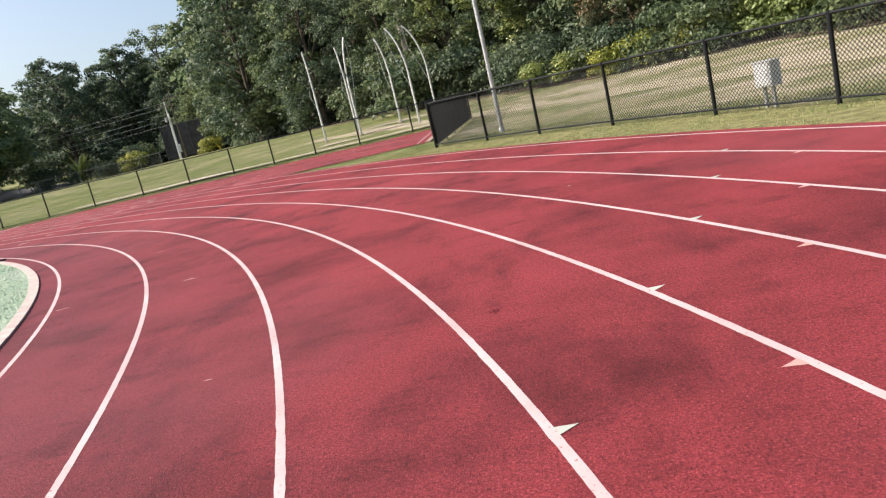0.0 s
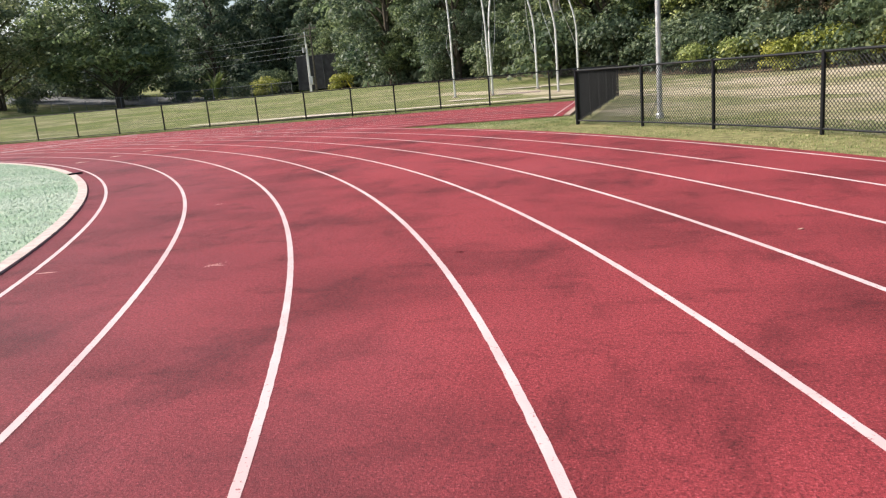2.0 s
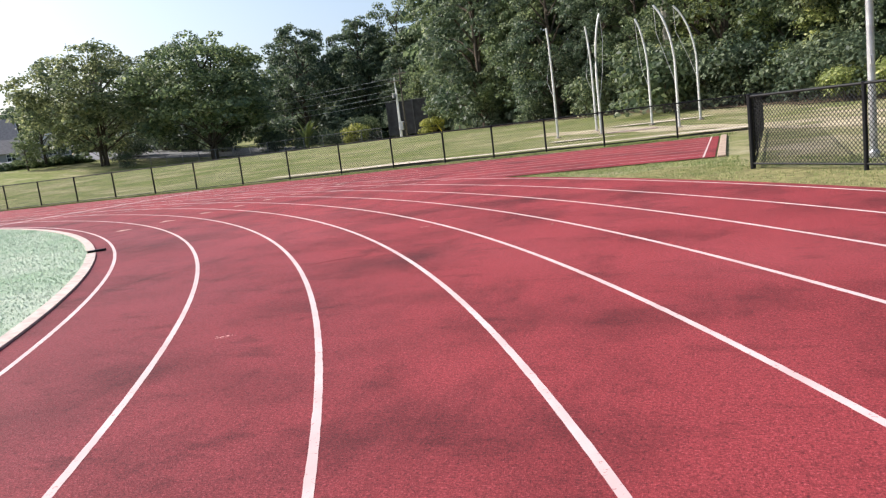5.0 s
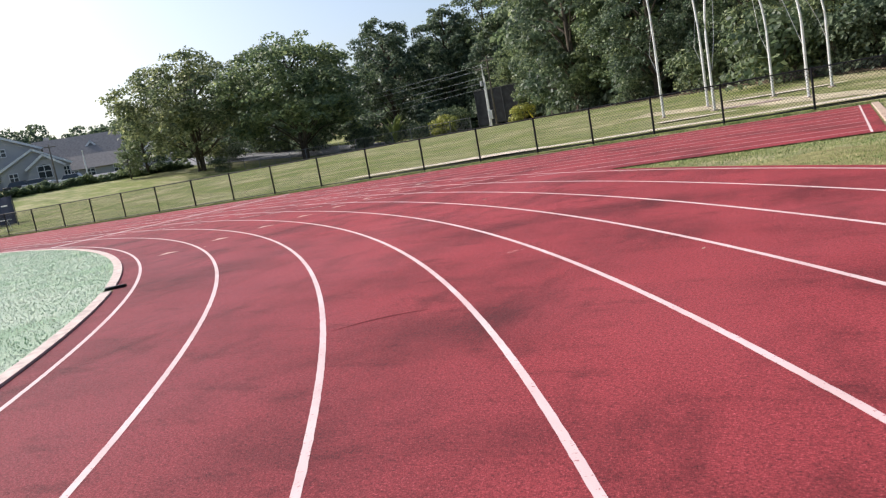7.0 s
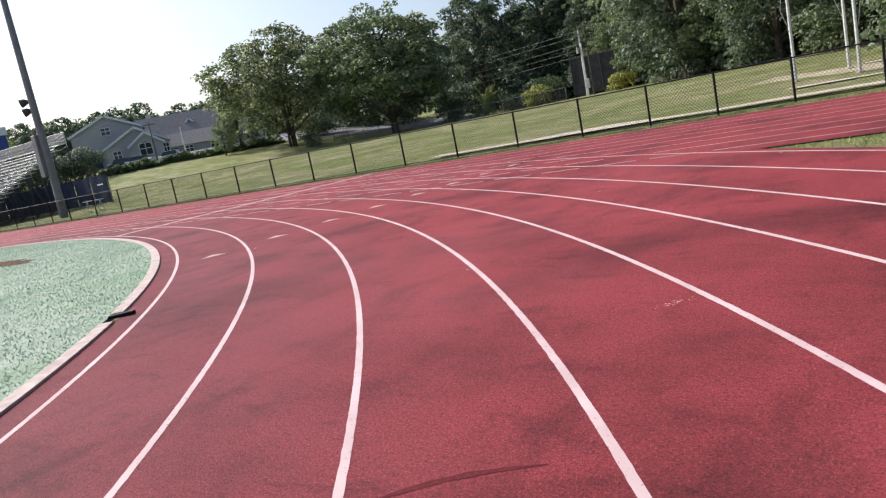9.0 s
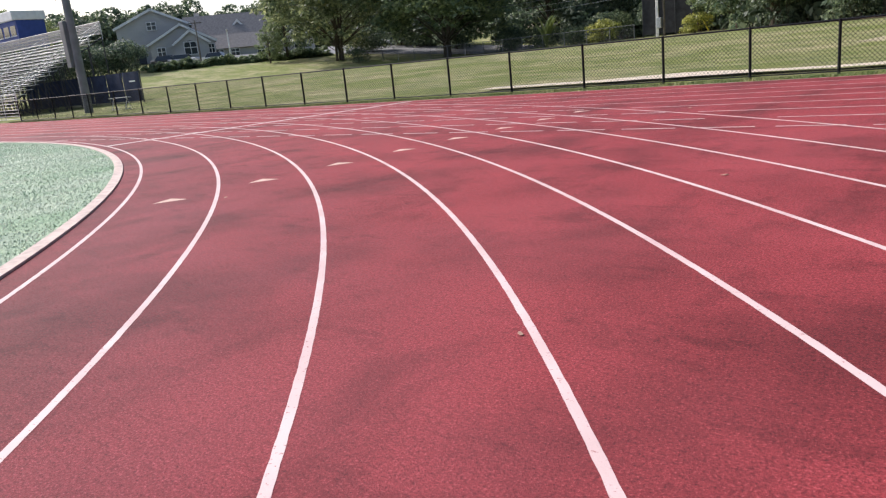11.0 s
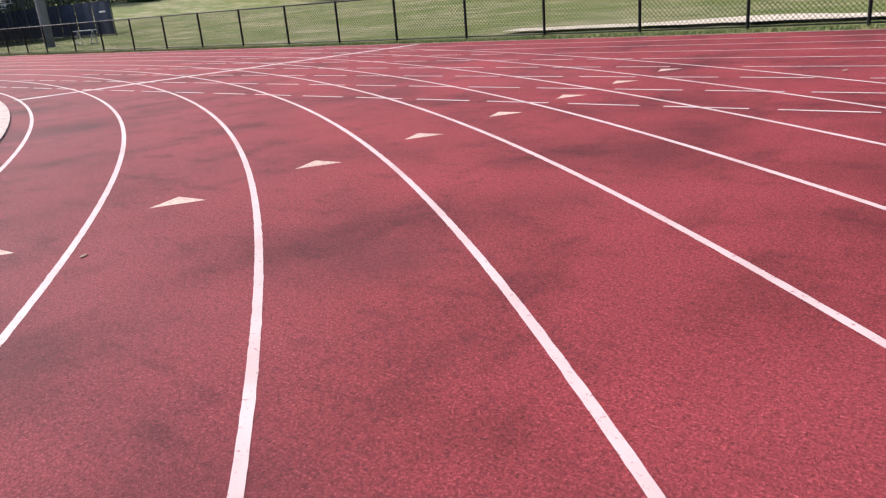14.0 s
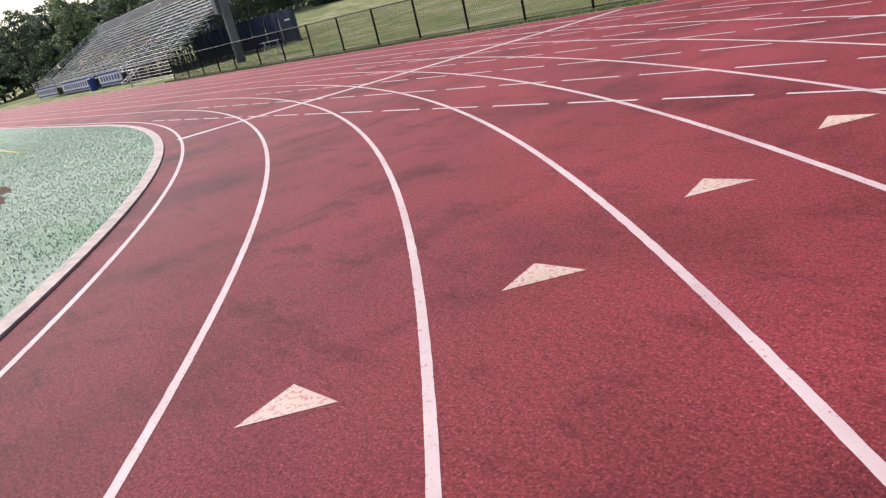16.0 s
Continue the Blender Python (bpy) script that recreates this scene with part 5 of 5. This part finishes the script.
# ---- small things on the track ----
def drain_flap():
    a = radians(46.35)
    f = base("rubber_flap", (R0 - 0.28) * math.cos(a), (R0 - 0.28) * math.sin(a), 0.0, "black rubber flap sticking out of the kerb gap", "rubber flap", turn=40)
    bm = bmesh.new()
    pts = [(-0.10, -0.05), (0.14, -0.03), (0.17, 0.01), (0.03, 0.05), (-0.1, 0.04)]
    lo = [bm.verts.new((x, y, 0.004)) for x, y in pts]
    hi = [bm.verts.new((x, y, 0.03 + 0.03 * (x + 0.2))) for x, y in pts]
    bm.faces.new(hi)
    bm.faces.new(lo[::-1])
    for i in range(5):
        bm.faces.new((lo[i], lo[(i + 1) % 5], hi[(i + 1) % 5], hi[i]))
    part("flap", bm, BLACK, f)


drain_flap()


def litter(x, y, turn, s, material, label):
    bm = bmesh.new()
    pts = [(-1, -0.25), (-0.3, -0.5), (0.6, -0.3), (1, 0.1), (0.3, 0.45), (-0.6, 0.35)]
    lo = [bm.verts.new((px * s, py * s, 0.003)) for px, py in pts]
    hi = [bm.verts.new((px * s * 0.95, py * s * 0.95, 0.003 + 0.25 * s * (0.5 + 0.4 * math.sin(px * 3)))) for px, py in pts]
    bm.faces.new(hi)
    for i in range(6):
        bm.faces.new((lo[i], lo[(i + 1) % 6], hi[(i + 1) % 6], hi[i]))
    ob = tagged(new("dry_leaf", finish(bm, "dry_leaf", material)), label, "leaf", "dry leaves on the track")
    ob.matrix_basis = pose(x, y, 0.002, 0, 0, turn)


LITTER = plain("dry_leaf_brown", (0.55, 0.36, 0.28), 0.9, 0, 0.1, 0.4, 60.0)
for x, y, t, s in ((24.25, 27.38, 20, 0.04), (21.55, 33.57, 70, 0.05), (19.39, 25.45, 110, 0.03), 
                   (28.8, 21.6, 65, 0.025), (33.6, 14.6, 0, 0.025), (26.2, 29.2, 30, 0.04), (24.69, 23.32, 140, 0.025)):
    litter(x, y, t, s, LITTER, "small dry tan leaf lying on the track")

SMUDGE = plain("dark_rubber_smudge", (0.17, 0.032, 0.038), 0.95, 0, 0.1, 0.4, 50.0)
for i, (x, y, rx, ry, paint, note) in enumerate(((29.18, 13.97, 0.04, 0.015, PINK_MARK, "pale pink"), (27.4, 17.1, 0.03, 0.02, PINK_MARK, "pale pink"), (26.9, 22.2, 0.04, 0.02, PINK_MARK, "pale pink"),
                                                 (32.7, 10.36, 0.022, 0.018, SMUDGE, "dark brown"), (31.15, 14.19, 0.014, 0.012, SMUDGE, "dark brown"))):
    flecks = random.Random(60 + i)
    v, f = [], []
    for k in range(34):
        u, w, s = flecks.gauss(0, rx * 1.1), flecks.gauss(0, ry * 1.1), flecks.uniform(0.003, 0.010)
        f.append(list(range(len(v), len(v) + 6)))
        for q in range(6):
            g = s * flecks.uniform(0.5, 1.2)
            v.append((x + 0.62 * u - 0.78 * w + g * math.cos(q * 1.047), y + 0.78 * u + 0.62 * w + g * math.sin(q * 1.047), 0.0045))
    structure("scuff", mesh_of("scuff", v, f, paint), note + " flecked scuff worn into the track", "scuff")



def streak(name, a, b, half, bow, material, label, seed):
    """A long uneven mark from a to b, tapering at both ends."""
    a, b = Vector(a), Vector(b)
    d = (b - a).normalized()
    n = Vector((-d.y, d.x))
    lo, hi = [], []
    for i in range(25):
        t = i / 24
        c = a.lerp(b, t) + n * bow * math.sin(math.pi * t)
        w = half * (0.25 + math.sin(math.pi * t)) * (1 + 0.5 * noise.noise((t * 9, seed, 0)))
        lo.append((c.x - n.x * w, c.y - n.y * w))
        hi.append((c.x + n.x * w, c.y + n.y * w))
    ribbon(name, lo, hi, 0.0018, material, label, "scuff")


streak("scuff", (29.12, 13.98), (29.28, 13.97), 0.010, 0.0, PINK_MARK, "short pale orange dash scuffed on the track", 1)
streak("scuff", (27.60, 13.83), (27.77, 13.88), 0.010, 0.0, PINK_MARK, "short pale orange dash scuffed on the track", 2)
streak("scuff", (30.87, 10.17), (30.93, 10.17), 0.006, 0.0, PINK_MARK, "tiny pale orange dash scuffed on the track", 3)
streak("scuff", (26.48, 19.72), (27.06, 20.20), 0.017, 0.06, SMUDGE, "dark curved rubber streak across the lane", 4)

# ---- grass blades along the track's rim and on the turf's edge ----
def blade_field(name, spots, height, width, material, label, category, seed):
    rng = np.random.default_rng(seed)
    n = len(spots)
    p = np.array(spots, float)
    a = rng.uniform(0, 2 * np.pi, n)
    h = height * rng.uniform(0.4, 1.25, n)
    lean = rng.normal(size=(n, 2)) * (h * 0.45)[:, None]
    side = np.stack([np.cos(a), np.sin(a)], 1) * (width * rng.uniform(0.6, 1.3, n))[:, None]
    v = np.zeros((n, 3, 3))
    v[:, 0, :2], v[:, 1, :2], v[:, 2, :2] = p[:, :2] - side, p[:, :2] + side, p[:, :2] + lean
    v[:, 0, 2] = v[:, 1, 2] = p[:, 2]
    v[:, 2, 2] = p[:, 2] + h
    me = bpy.data.meshes.new(name)
    me.vertices.add(n * 3)
    me.vertices.foreach_set("co", v.astype(np.float32).ravel())
    me.loops.add(n * 3)
    me.loops.foreach_set("vertex_index", np.arange(n * 3, dtype=np.int32))
    me.polygons.add(n)
    me.polygons.foreach_set("loop_start", np.arange(0, n * 3, 3, dtype=np.int32))
    me.update(calc_edges=True)
    me.materials.append(material)
    tagged(new(name, me), label, category, kind="stuff")


def verge_soil():
    """Dry tan soil under the thin grass between the track's rim and the fence."""
    rng = random.Random(12)
    inner, outer = [], []
    for a in np.arange(-8.0, 44.0, 0.12):
        ri, ro = RIM_OUT - 0.02, FENCE_R + 0.25 + 0.25 * noise.noise((a * 2.0, 0, 4)) + 0.06 * rng.random()
        inner.append((ri * math.cos(radians(a)), ri * math.sin(radians(a))))
        outer.append((ro * math.cos(radians(a)), ro * math.sin(radians(a))))
    ribbon("verge_soil", inner, outer, -0.020, VERGE, "dry tan soil verge with thin grass", "bare soil")


verge_soil()


def verge_spots(n, seed):
    rng = random.Random(seed)
    out = []
    while len(out) < n:
        if rng.random() < 0.6:
            a, r = radians(rng.uniform(-5, 43)), rng.uniform(RIM_OUT - 0.03, FENCE_R + 2.0)
            x, y = r * math.cos(a), r * math.sin(a)
        else:
            x, y = rng.uniform(20, 31), rng.uniform(22, R0 - 0.64)
        if math.hypot(x, y) < RIM_OUT - 0.03 or (y > R0 - 0.6 and x < CHUTE_END + 0.1):
            continue
        if noise.noise((x * 0.9, y * 0.9, 3.0)) + 0.6 * noise.noise((x * 3.1, y * 3.1, 8.0)) < rng.uniform(-0.65, 0.30):
            continue
        out.append((x, y, -0.03))
    return out


blade_field("verge_grass", verge_spots(90000, 4), 0.034, 0.006, BLADE, "patchy short green and straw grass verge", "grass", 4)
rng = random.Random(9)
blade_field("fence_grass", [(rng.uniform(-22, 31), YF - 0.44 + abs(rng.gauss(0, 0.35)), 0.0) for _ in range(26000)], 0.075, 0.009, BLADE, "short grass along the far fence", "grass", 5)
spots = []
for _ in range(110000):
    r = R0 - 0.42 - abs(rng.gauss(0, 3.0))
    a = radians(rng.uniform(8, 90))
    # thinning out along the straight
    spots.append((-rng.expovariate(1 / 9.0), r, 0.012) if rng.random() < 0.16 else (r * math.cos(a), r * math.sin(a), 0.012))
blade_field("turf_fibres", spots, 0.02, 0.007, TURF_BLADE, "pale green turf fibres along the kerb", "artificial turf", 6)
